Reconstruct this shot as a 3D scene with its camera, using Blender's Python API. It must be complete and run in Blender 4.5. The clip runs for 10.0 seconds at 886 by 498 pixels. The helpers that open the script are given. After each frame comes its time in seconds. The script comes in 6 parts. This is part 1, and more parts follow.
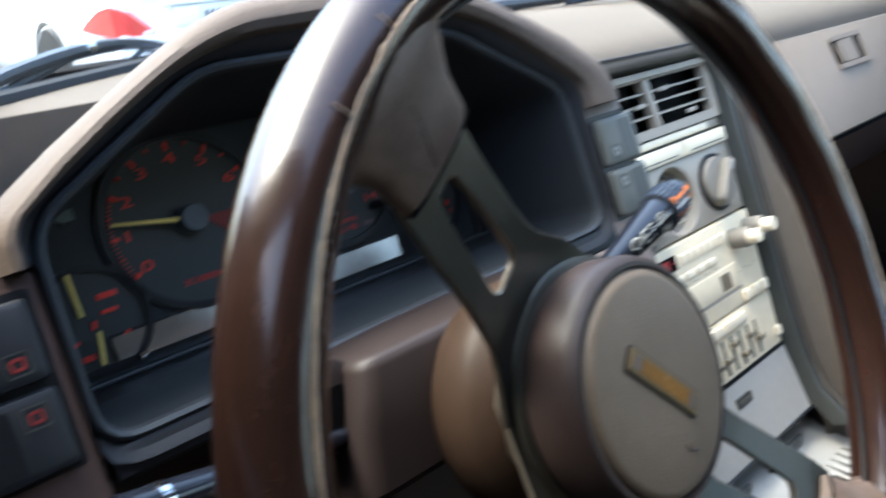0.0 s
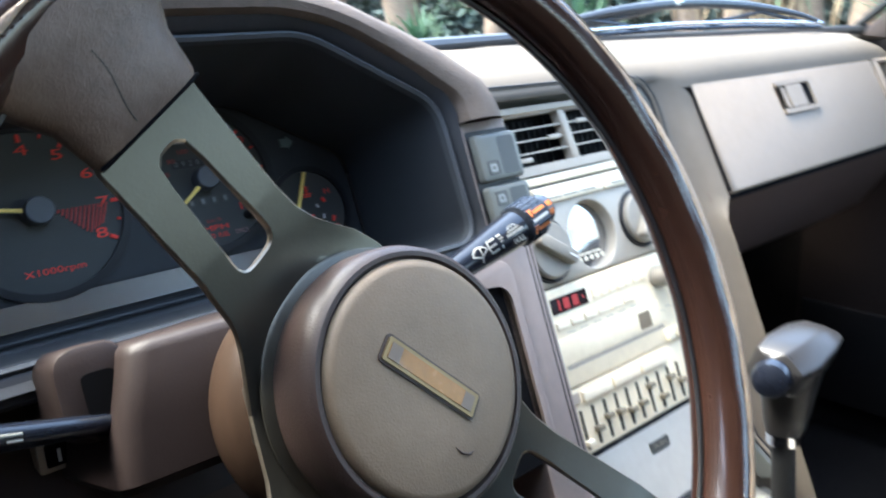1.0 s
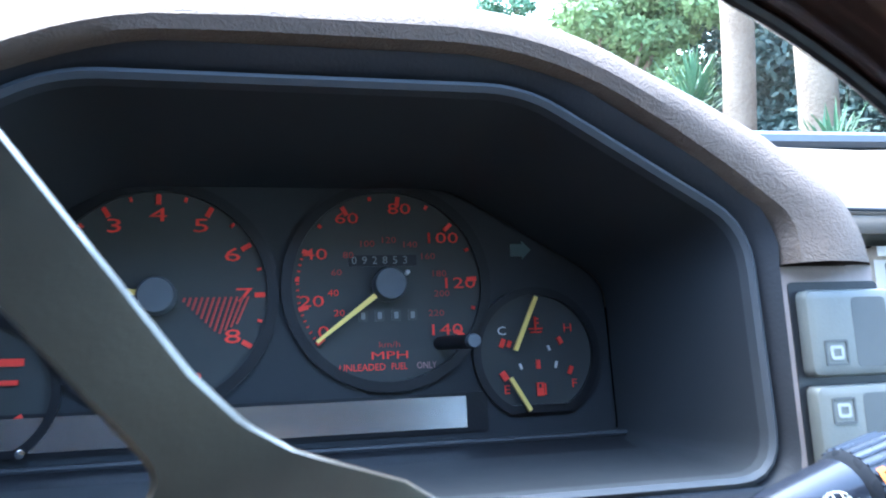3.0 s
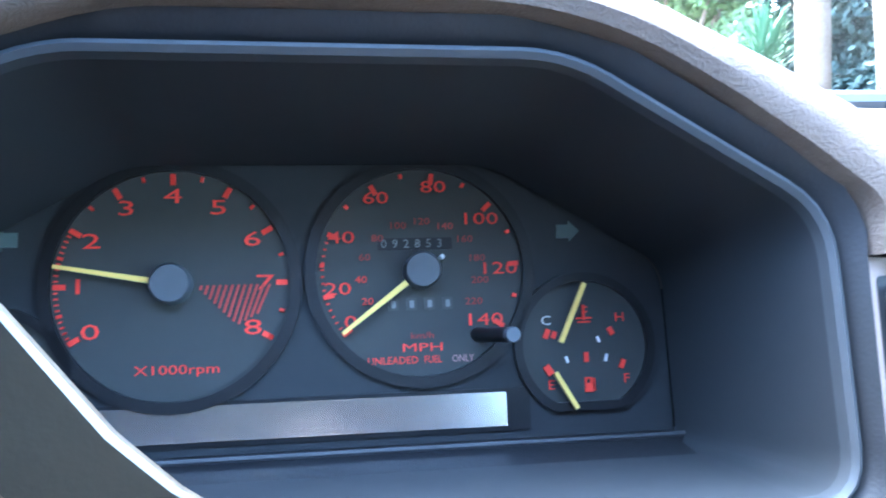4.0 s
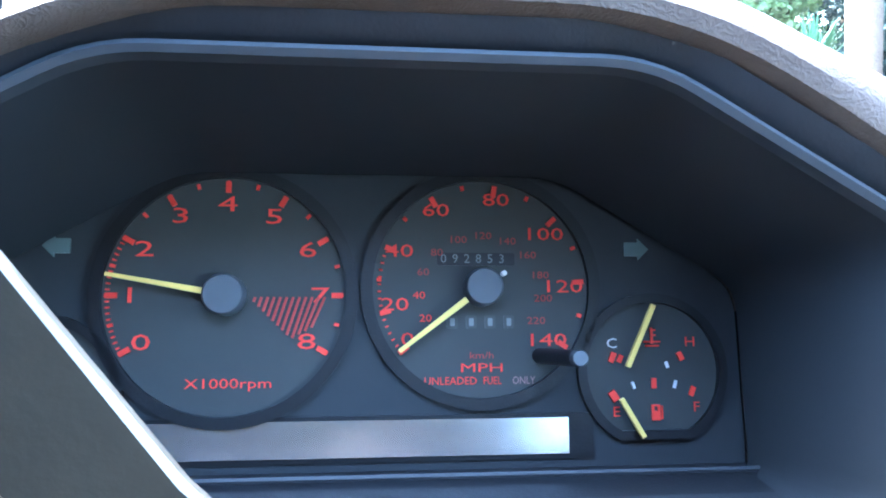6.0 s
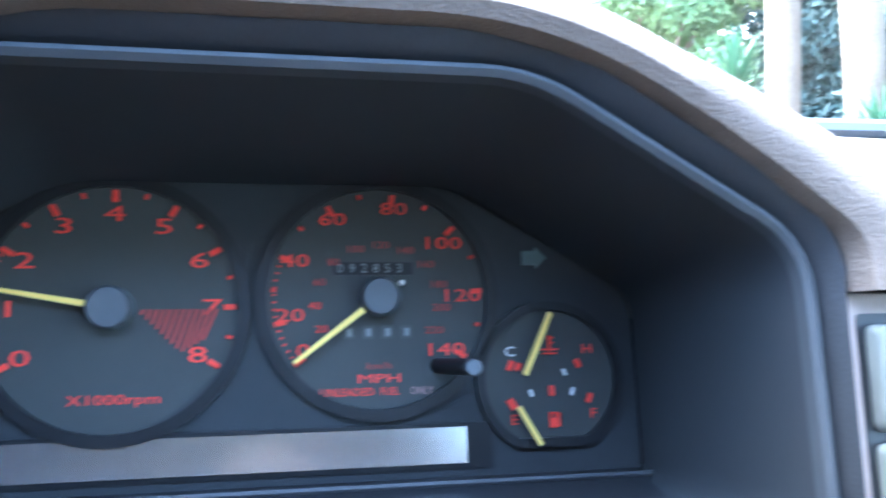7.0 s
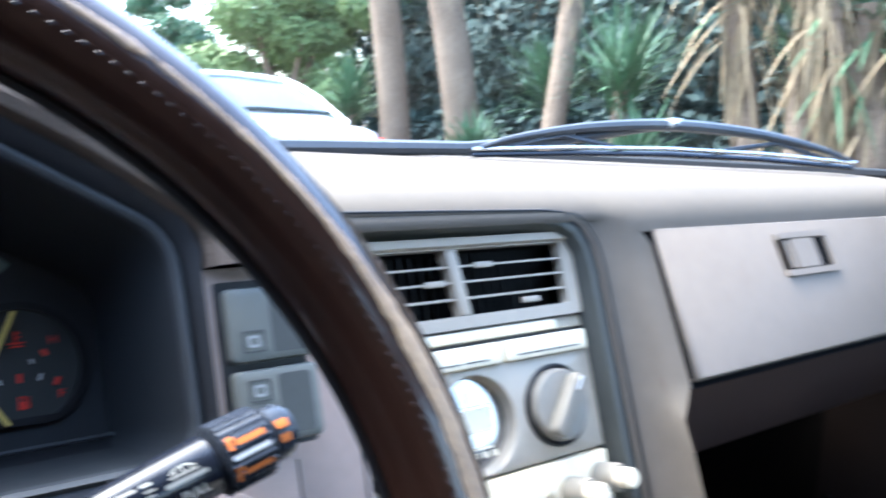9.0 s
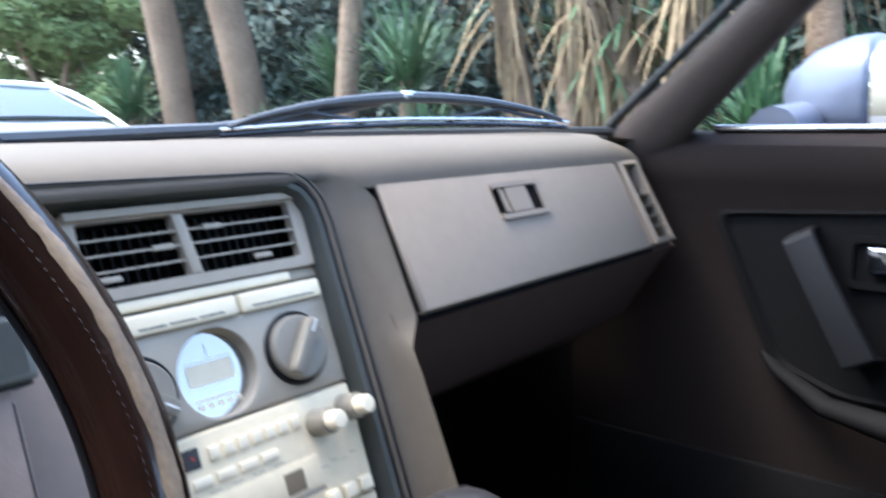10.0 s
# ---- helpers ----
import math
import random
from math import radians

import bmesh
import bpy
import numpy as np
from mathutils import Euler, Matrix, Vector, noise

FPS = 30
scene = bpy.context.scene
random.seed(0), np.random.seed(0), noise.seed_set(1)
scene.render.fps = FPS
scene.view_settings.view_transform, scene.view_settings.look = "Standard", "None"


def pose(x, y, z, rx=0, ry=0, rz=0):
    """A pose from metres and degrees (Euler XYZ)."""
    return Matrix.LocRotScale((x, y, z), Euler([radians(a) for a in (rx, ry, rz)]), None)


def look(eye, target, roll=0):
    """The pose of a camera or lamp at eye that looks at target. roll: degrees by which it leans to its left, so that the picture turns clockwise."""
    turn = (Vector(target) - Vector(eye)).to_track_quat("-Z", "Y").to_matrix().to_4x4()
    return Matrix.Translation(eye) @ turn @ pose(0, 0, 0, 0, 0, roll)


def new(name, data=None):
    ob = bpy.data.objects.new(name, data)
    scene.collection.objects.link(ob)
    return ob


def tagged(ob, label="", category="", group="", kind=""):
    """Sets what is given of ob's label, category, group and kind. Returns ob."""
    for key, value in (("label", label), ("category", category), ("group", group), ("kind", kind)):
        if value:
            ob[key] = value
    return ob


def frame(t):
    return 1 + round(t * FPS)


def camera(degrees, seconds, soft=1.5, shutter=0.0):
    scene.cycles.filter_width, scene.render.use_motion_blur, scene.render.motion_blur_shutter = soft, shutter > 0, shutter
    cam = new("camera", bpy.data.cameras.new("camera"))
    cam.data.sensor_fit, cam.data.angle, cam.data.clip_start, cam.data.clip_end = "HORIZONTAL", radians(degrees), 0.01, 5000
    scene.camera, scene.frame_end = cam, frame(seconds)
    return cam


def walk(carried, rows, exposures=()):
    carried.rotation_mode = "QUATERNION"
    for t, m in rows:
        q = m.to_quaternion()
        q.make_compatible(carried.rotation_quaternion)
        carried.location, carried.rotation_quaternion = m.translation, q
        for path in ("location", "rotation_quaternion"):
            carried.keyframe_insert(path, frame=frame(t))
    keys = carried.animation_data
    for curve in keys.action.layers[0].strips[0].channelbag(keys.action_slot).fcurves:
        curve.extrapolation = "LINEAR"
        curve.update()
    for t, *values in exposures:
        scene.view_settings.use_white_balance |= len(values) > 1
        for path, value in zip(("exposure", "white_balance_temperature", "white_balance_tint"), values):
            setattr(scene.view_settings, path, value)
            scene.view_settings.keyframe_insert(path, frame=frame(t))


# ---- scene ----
cam = camera(58.0, 10.0, soft=1.9, shutter=0.6)
ROWS = [
    (0, pose(-0.5910, -0.4190, 0.9331, 69.55, 3.89, -43.57)),
    (0.2, pose(-0.5836, -0.4309, 0.9335, 70.78, 4.28, -45.47)),
    (0.5, pose(-0.5606, -0.4462, 0.9341, 70.73, 3.79, -44.81)),
    (0.7, pose(-0.5433, -0.4597, 0.9208, 72.19, 4.26, -44.65)),
    (1, pose(-0.5167, -0.4835, 0.8965, 73.91, 2.17, -40.98)),
    (1.2, pose(-0.5075, -0.4800, 0.8933, 75.20, 2.48, -36.07)),
    (1.4, pose(-0.4918, -0.4800, 0.8931, 78.73, 0.47, -32.32)),
    (1.5, pose(-0.4816, -0.4736, 0.8928, 80.02, -0.17, -28.77)),
    (1.7, pose(-0.4752, -0.4486, 0.8780, 80.08, -0.24, -23.29)),
    (2, pose(-0.4393, -0.4117, 0.8675, 82.49, 0.05, -20.73)),
    (2.2, pose(-0.4197, -0.4009, 0.8712, 80.80, -0.81, -18.79)),
    (2.5, pose(-0.3892, -0.3873, 0.8812, 79.86, -2.03, -14.95)),
    (3, pose(-0.3638, -0.3546, 0.8842, 80.03, -1.87, -13.08)),
    (4.3, pose(-0.3463, -0.3219, 0.8874, 76.77, -0.59, -6.54)),
    (4.5, pose(-0.3484, -0.3215, 0.8860, 77.55, -0.50, -5.22)),
    (5, pose(-0.3566, -0.3160, 0.8851, 77.86, -1.62, -5.75)),
    (6.5, pose(-0.3519, -0.3065, 0.8861, 77.86, -1.60, -6.53)),
    (7, pose(-0.3392, -0.3074, 0.8865, 78.56, -2.29, -10.54)),
    (7.5, pose(-0.3278, -0.3095, 0.8882, 79.65, -2.83, -18.94)),
    (8, pose(-0.3117, -0.3329, 0.8892, 80.54, -2.90, -25.65)),
    (8.5, pose(-0.3021, -0.3733, 0.8906, 81.17, -2.65, -30.90)),
    (8.7, pose(-0.3026, -0.3940, 0.8968, 80.69, -2.75, -32.97)),
    (9, pose(-0.2916, -0.4203, 0.8965, 80.87, -2.72, -36.12)),
    (9.2, pose(-0.2912, -0.4395, 0.8934, 82.14, -1.59, -40.75)),
    (9.5, pose(-0.2862, -0.4626, 0.8915, 82.36, -1.45, -43.65)),
    (9.7, pose(-0.2800, -0.4795, 0.8881, 81.93, -0.47, -46.00)),
    (10, pose(-0.2897, -0.5016, 0.8781, 80.78, 0.62, -50.40)),
]
EXPOSURES = [(0.0, 3.25, 6450, 4), (0.5, 3.6, 6450, 4), (1.0, 4.05, 6400, 4), (1.5, 4.3, 6100, 4), (2.5, 4.5, 5600, 3), (3.0, 4.85, 5500, 3), (4.3, 5.9, 5150, 3), (6.5, 5.9, 5150, 3), (7.5, 5.25, 5650, 4), (8.5, 4.2, 5850, 6), (9.5, 3.5, 6050, 7), (10.0, 3.2, 6150, 8)]
walk(cam, ROWS, EXPOSURES)

# ---- light ----
SUN_AZ, SUN_EL = -35.0, 62.0
world = bpy.data.worlds.new("sky")
scene.world = world
world.use_nodes = True
wn = world.node_tree.nodes
sky = wn.new("ShaderNodeTexSky")
sky.sky_type = "NISHITA"
sky.sun_disc = False
sky.sun_elevation, sky.sun_rotation = radians(SUN_EL), radians(SUN_AZ)
sky.air_density, sky.dust_density, sky.ozone_density = 1.0, 4.0, 1.0
wn["Background"].inputs["Strength"].default_value = 0.15
world.node_tree.links.new(sky.outputs[0], wn["Background"].inputs[0])
sun = new("sun", bpy.data.lights.new("sun", "SUN"))
sun.data.energy, sun.data.angle, sun.data.color = 0.5, radians(25), (1.0, 0.95, 0.88)
sd = Vector((math.sin(radians(SUN_AZ)) * math.cos(radians(SUN_EL)), math.cos(radians(SUN_AZ)) * math.cos(radians(SUN_EL)), math.sin(radians(SUN_EL))))
sun.matrix_world = look(sd * 30, (0, 0, 0))


# ---- materials ----
def material(name, color, rough=0.5, metal=0.0, second=None, scale=40.0, bump=0.0, bump_scale=300.0, coat=0.0, rvar=0.1, spec=0.3, emit=None, grain=None, depth=0.0006):
    """A surface with colour and gloss that vary at two scales, and a fine relief."""
    m = bpy.data.materials.new(name)
    m.use_nodes = True
    n, l = m.node_tree.nodes, m.node_tree.links
    b = n["Principled BSDF"]
    tc = n.new("ShaderNodeTexCoord")
    big = n.new("ShaderNodeTexNoise")
    big.inputs["Scale"].default_value, big.inputs["Detail"].default_value = scale * 0.22, 3
    small = n.new("ShaderNodeTexNoise")
    small.inputs["Scale"].default_value, small.inputs["Detail"].default_value = scale * 3.1, 6
    l.new(tc.outputs["Object"], big.inputs["Vector"])
    l.new(tc.outputs["Object"], small.inputs["Vector"])
    mean = n.new("ShaderNodeMix")
    mean.data_type = "FLOAT"
    mean.inputs[0].default_value = 0.4
    l.new(big.outputs["Fac"], mean.inputs[2])
    l.new(small.outputs["Fac"], mean.inputs[3])
    ramp = n.new("ShaderNodeValToRGB")
    second = second or tuple(c * 0.8 for c in color)
    ramp.color_ramp.elements[0].position, ramp.color_ramp.elements[1].position = 0.3, 0.68
    ramp.color_ramp.elements[0].color, ramp.color_ramp.elements[1].color = (*second, 1), (*color, 1)
    l.new(mean.outputs[0], ramp.inputs[0])
    l.new(ramp.outputs[0], b.inputs["Base Color"])
    mr = n.new("ShaderNodeMapRange")
    mr.inputs["To Min"].default_value, mr.inputs["To Max"].default_value = max(0.02, rough - rvar), min(1, rough + rvar)
    l.new(mean.outputs[0], mr.inputs["Value"])
    l.new(mr.outputs[0], b.inputs["Roughness"])
    b.inputs["Metallic"].default_value = metal
    b.inputs["Specular IOR Level"].default_value = spec
    b.inputs["Coat Weight"].default_value = coat
    if emit:
        b.inputs["Emission Color"].default_value, b.inputs["Emission Strength"].default_value = (*color, 1), emit
    if bump:
        bp = n.new("ShaderNodeBump")
        bp.inputs["Strength"].default_value = bump
        bp.inputs["Distance"].default_value = depth
        if grain == "leather":
            tex = n.new("ShaderNodeTexVoronoi")
            tex.inputs["Scale"].default_value = bump_scale
            warp = n.new("ShaderNodeMix")
            warp.data_type = "VECTOR"
            warp.inputs[0].default_value = 0.012
            l.new(tc.outputs["Object"], warp.inputs[4])
            l.new(small.outputs["Color"], warp.inputs[5])
            l.new(warp.outputs[1], tex.inputs["Vector"])
            l.new(tex.outputs["Distance"], bp.inputs["Height"])
        else:
            tex = n.new("ShaderNodeTexNoise")
            tex.inputs["Scale"].default_value, tex.inputs["Detail"].default_value = bump_scale, 4
            l.new(tc.outputs["Object"], tex.inputs["Vector"])
            l.new(tex.outputs["Fac"], bp.inputs["Height"])
        l.new(bp.outputs[0], b.inputs["Normal"])
    return m


def glass(name, color=(1, 1, 1), rough=0.0, gloss=0.06):
    """A thin clear pane: light goes straight through, and a little is mirrored."""
    m = bpy.data.materials.new(name)
    m.use_nodes = True
    n, l = m.node_tree.nodes, m.node_tree.links
    out = n["Material Output"]
    n.remove(n["Principled BSDF"])
    tr, gl, mx = n.new("ShaderNodeBsdfTransparent"), n.new("ShaderNodeBsdfGlossy"), n.new("ShaderNodeMixShader")
    tr.inputs[0].default_value = (*color, 1)
    gl.inputs["Roughness"].default_value = rough
    fr = n.new("ShaderNodeFresnel")
    fr.inputs[0].default_value = 1.35
    mu = n.new("ShaderNodeMath")
    mu.operation = "MULTIPLY"
    mu.inputs[1].default_value = gloss / 0.04
    mu.use_clamp = True
    l.new(fr.outputs[0], mu.inputs[0])
    l.new(mu.outputs[0], mx.inputs[0])
    l.new(tr.outputs[0], mx.inputs[1])
    l.new(gl.outputs[0], mx.inputs[2])
    l.new(mx.outputs[0], out.inputs[0])
    return m


DASH = material("mauve_vinyl", (0.119, 0.102, 0.083), 0.66, spec=0.08, second=(0.098, 0.084, 0.068), bump=0.35, bump_scale=900, scale=25)
LID = material("mauve_plastic", (0.205, 0.171, 0.137), 0.5, spec=0.2, second=(0.172, 0.142, 0.113), bump=0.2, bump_scale=1200, scale=25)
HOODVINYL = material("grained_brown_vinyl", (0.118, 0.091, 0.071), 0.62, second=(0.086, 0.066, 0.052), bump=0.4, bump_scale=700, grain="leather", spec=0.2)
BROWN = material("brown_plastic", (0.030, 0.0215, 0.0196), 0.5, second=(0.024, 0.0172, 0.0158), bump=0.2, bump_scale=900)
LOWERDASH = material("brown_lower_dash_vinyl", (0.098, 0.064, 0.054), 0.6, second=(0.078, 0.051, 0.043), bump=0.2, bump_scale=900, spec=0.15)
TRIM = material("pinkish_brown_plastic", (0.255, 0.200, 0.172), 0.48, second=(0.205, 0.160, 0.138), bump=0.2, bump_scale=900)
BLACK = material("black_plastic", (0.010, 0.0105, 0.012), 0.45, second=(0.007, 0.0075, 0.0085), bump=0.15, bump_scale=900)
SHROUD = material("dark_shroud_plastic", (0.0162, 0.0174, 0.0197), 0.55, second=(0.0104, 0.0110, 0.0128), bump=0.25, bump_scale=700)
BEZEL = material("slate_grey_plastic", (0.042, 0.046, 0.050), 0.45, second=(0.034, 0.038, 0.041))
DIAL = material("dial_black", (0.043, 0.046, 0.043), 0.6, second=(0.036, 0.039, 0.037))
CLUSTERFACE = material("cluster_charcoal", (0.030, 0.033, 0.036), 0.6, second=(0.024, 0.027, 0.029), spec=0.2)
RED = material("red_marking", (0.80, 0.060, 0.040), 0.6, second=(0.70, 0.05, 0.035))
WHITE = material("white_marking", (0.75, 0.75, 0.72), 0.6)
NEEDLE = material("yellow_needle", (0.80, 0.61, 0.17), 0.5, second=(0.74, 0.54, 0.13))
GREYHUB = material("grey_hub", (0.085, 0.095, 0.105), 0.45)
STRIP = material("satin_strip", (0.44, 0.44, 0.425), 0.20, metal=0.85, second=(0.40, 0.40, 0.388), rvar=0.02, scale=6)
PALEARROW = material("pale_green_lens", (0.11, 0.15, 0.145), 0.35)
POD = material("grey_switch_plastic", (0.122, 0.126, 0.112), 0.42, second=(0.104, 0.108, 0.096), bump=0.15, bump_scale=900)
DULLRED = material("dull_red_sign", (0.26, 0.03, 0.025), 0.5)
STALKPRINT = material("worn_pale_print", (0.36, 0.36, 0.325), 0.5, second=(0.25, 0.25, 0.225), scale=200)
SIGN = material("pale_switch_sign", (0.27, 0.28, 0.27), 0.4)
# switch plastic darkened to hold the shade near the door
PODSHADE = material("shaded_switch_plastic", (0.024, 0.026, 0.029), 0.42, second=(0.019, 0.020, 0.023))
PODDARK = material("dark_switch_plastic", (0.058, 0.061, 0.057), 0.4)
PANEL = material("silver_taupe_panel", (0.405, 0.350, 0.276), 0.42, metal=0.1, second=(0.348, 0.300, 0.236), bump=0.1, bump_scale=1200)
VENTGREY = material("taupe_vent_plastic", (0.374, 0.322, 0.254), 0.42, second=(0.318, 0.272, 0.215))
SURROUND = material("dark_green_grey_surround", (0.060, 0.063, 0.057), 0.40, second=(0.046, 0.049, 0.044))
CREAM = material("cream_radio_face", (0.820, 0.700, 0.486), 0.42, metal=0.0, second=(0.676, 0.565, 0.383), bump=0.08, bump_scale=1500)
CREAMKNOB = material("cream_button", (0.840, 0.735, 0.538), 0.36, second=(0.758, 0.655, 0.468))
SLOTOLIVE = material("olive_slider_slot", (0.085, 0.072, 0.050), 0.6)
SLIDEROLIVE = material("olive_slider_knob", (0.185, 0.160, 0.115), 0.45)
KNOBGREY = material("warm_grey_knob", (0.266, 0.236, 0.189), 0.4, second=(0.210, 0.186, 0.150))
ASHGREY = material("pale_grey_drawer_plastic", (0.410, 0.395, 0.351), 0.38, metal=0.15, second=(0.348, 0.335, 0.297), bump=0.1, bump_scale=1200)
LCD = material("dark_display", (0.020, 0.012, 0.012), 0.15)
LED = material("red_led", (0.30, 0.022, 0.020), 0.4, emit=0.045)
GLASSFACE = material("mirroring_gauge_glass", (0.36, 0.345, 0.32), 0.05, metal=0.8, second=(0.33, 0.315, 0.295), rvar=0.02)
RIMLEATHER = material("dark_brown_leather", (0.0300, 0.0138, 0.0090), 0.22, second=(0.0145, 0.0072, 0.0058), bump=0.07, bump_scale=500, coat=0.22, scale=60, spec=0.45)
BOSSLEATHER = material("worn_brown_leather", (0.140, 0.102, 0.080), 0.36, second=(0.066, 0.045, 0.036), bump=0.22, bump_scale=700, grain="leather", scale=70)
SEAM = material("tan_worn_seam", (0.42, 0.30, 0.185), 0.42, spec=0.45, second=(0.150, 0.105, 0.072), bump=0.7, bump_scale=700, scale=130)
SPOKE = material("olive_grey_metal", (0.068, 0.066, 0.054), 0.31, metal=0.7, second=(0.055, 0.053, 0.044), bump=0.1, bump_scale=700)
SPOKEEDGE = material("worn_bright_metal_edge", (0.27, 0.245, 0.20), 0.33, metal=0.9, second=(0.18, 0.155, 0.12), rvar=0.08, scale=90)
PADVINYL = material("taupe_hub_pad", (0.172, 0.132, 0.091), 0.5, second=(0.132, 0.102, 0.071), bump=0.3, bump_scale=1100)
PADSIDE = material("brown_hub_side", (0.040, 0.0275, 0.0235), 0.42, second=(0.029, 0.020, 0.0175), bump=0.3, bump_scale=1100)
EMBLEM = material("amber_emblem", (0.27, 0.135, 0.034), 0.25, second=(0.17, 0.085, 0.022), coat=0.5, scale=120)
GOLD = material("worn_gold_frame", (0.20, 0.145, 0.070), 0.36, metal=0.4)
BADGEGREY = material("grey_brown_badge_end", (0.135, 0.105, 0.080), 0.35)
BOWL = material("tan_brown_collar", (0.038, 0.0235, 0.0155), 0.5, second=(0.029, 0.018, 0.012), bump=0.1, spec=0.15)
STALK = material("glossy_black_stalk", (0.010, 0.013, 0.020), 0.24, second=(0.007, 0.009, 0.015), coat=0.25)
STALKEND = material("ribbed_stalk_cap", (0.026, 0.032, 0.042), 0.28, second=(0.018, 0.022, 0.030))
ORANGE = material("orange_marking", (0.56, 0.155, 0.028), 0.5)
CHROME = material("chrome", (0.75, 0.76, 0.78), 0.12, metal=1.0)
KNOBMETAL = material("satin_grey_grip", (0.036, 0.035, 0.035), 0.30, metal=0.35, second=(0.028, 0.027, 0.027))
NECKPLASTIC = material("dark_grip_plastic", (0.016, 0.0145, 0.0135), 0.42, second=(0.012, 0.011, 0.010))
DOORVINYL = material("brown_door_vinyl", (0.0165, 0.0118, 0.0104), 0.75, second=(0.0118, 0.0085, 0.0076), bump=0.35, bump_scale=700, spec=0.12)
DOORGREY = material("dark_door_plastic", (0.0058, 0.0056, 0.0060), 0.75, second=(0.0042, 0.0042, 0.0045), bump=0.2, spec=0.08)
HANDLEGREY = material("blue_grey_handle", (0.0145, 0.0155, 0.018), 0.5, spec=0.2)
# near-black colour stands in for the shade inside hollows, slots and throats
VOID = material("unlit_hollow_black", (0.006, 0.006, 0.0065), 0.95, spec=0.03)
PILLARVINYL = material("taupe_pillar_vinyl", (0.060, 0.048, 0.043), 0.55, second=(0.046, 0.037, 0.033), bump=0.3, bump_scale=800, spec=0.3)
RUBBER = material("black_rubber", (0.010, 0.0105, 0.011), 0.65)
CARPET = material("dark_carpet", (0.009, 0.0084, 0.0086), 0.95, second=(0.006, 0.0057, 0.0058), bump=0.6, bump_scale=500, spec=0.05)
TANBLOCKER = material("tan_blocker", (0.150, 0.092, 0.054), 0.8, second=(0.120, 0.073, 0.043), bump=0.3, spec=0.1)
HEADLINER = material("taupe_headliner", (0.20, 0.18, 0.17), 0.85, second=(0.17, 0.15, 0.14))
SILVERPAINT = material("pale_blue_silver_paint", (0.110, 0.135, 0.195), 0.36, metal=0.3, second=(0.098, 0.122, 0.178), coat=0.15, scale=4)
WIPERBLACK = material("satin_black_steel", (0.055, 0.062, 0.07), 0.32, metal=0.4)
CARWHITE = material("white_car_paint", (0.82, 0.82, 0.80), 0.25, second=(0.79, 0.79, 0.775), coat=0.8, scale=3)
CARGLASS = material("dark_car_glass", (0.016, 0.030, 0.038), 0.05, second=(0.012, 0.023, 0.030), scale=4, spec=0.22, rvar=0.02)
LAMPRED = material("red_tail_lens", (0.72, 0.06, 0.05), 0.15, second=(0.60, 0.05, 0.04), coat=0.8)
LAMPWHITE = material("clear_tail_lens", (0.75, 0.60, 0.58), 0.15, coat=0.8)
MIRRORGLASS = material("mirror_glass", (0.93, 0.94, 0.95), 0.02, metal=1.0, rvar=0.0)
ASPHALT = material("asphalt", (0.075, 0.073, 0.07), 0.9, second=(0.05, 0.049, 0.047), bump=0.8, bump_scale=120, scale=6)
BARK = material("palm_trunk_bark", (0.24, 0.175, 0.125), 0.9, second=(0.13, 0.090, 0.062), bump=0.9, bump_scale=26, scale=12, depth=0.02)
DEADLEAF = material("dry_tan_leaf", (0.33, 0.245, 0.145), 0.85, second=(0.14, 0.102, 0.062), scale=5)
GREENLEAF = material("blue_green_leaf", (0.075, 0.150, 0.070), 0.55, second=(0.030, 0.075, 0.042), scale=10)
BUSHLEAF = material("bush_leaf", (0.190, 0.250, 0.085), 0.7, second=(0.100, 0.160, 0.065), scale=1.2)
# darker leaf colour that holds the shade of the hedge
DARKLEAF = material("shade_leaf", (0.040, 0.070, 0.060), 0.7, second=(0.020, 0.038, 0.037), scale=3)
SOIL = material("litter_soil", (0.085, 0.065, 0.045), 0.95, second=(0.05, 0.038, 0.026), bump=1.0, bump_scale=40, scale=5)
CLEAR = glass("clear_glass", (0.90, 0.965, 0.995), 0.0, 0.0012)

# ---- frames of reference: the dash frame leans back 20 degrees; its unit is 0.103 m ----
U = 0.103
BASE = pose(-0.405, 0.0, 0.800, -20, 0, 0)
ORIGIN = {}


def thing(name, label, category, at=(0, 0, 0), group="", kind="", dash=True):
    """An empty at the thing's base; at is in dash units, or in metres when dash is False."""
    ob = new(name)
    ob.empty_display_size = 0.02
    ob.matrix_world = BASE @ Matrix.Translation(Vector(at) * U) if dash else Matrix.Translation(at)
    ORIGIN[ob.name] = (Vector(at), U if dash else 1.0)
    return tagged(ob, label, category, group, kind)


def part(name, bm, mat, parent, label="", smooth=None, kind=""):
    """Links a bmesh, built in the thing's frame of reference, as one mesh under a thing or a part."""
    at, k = ORIGIN[parent.name]
    bmesh.ops.remove_doubles(bm, verts=bm.verts, dist=1e-6)
    bmesh.ops.recalc_face_normals(bm, faces=bm.faces)
    me = bpy.data.meshes.new(name)
    for v in bm.verts:
        v.co = (v.co - at) * k
    bm.to_mesh(me)
    bm.free()
    me.materials.append(mat)
    if smooth is None or smooth:
        me.shade_smooth()
        me.set_sharp_from_angle(angle=radians(38 if smooth is None else smooth))
    ob = new(name, me)
    ob.parent = parent
    ORIGIN[ob.name] = (at, k)
    return tagged(ob, label, kind=kind)


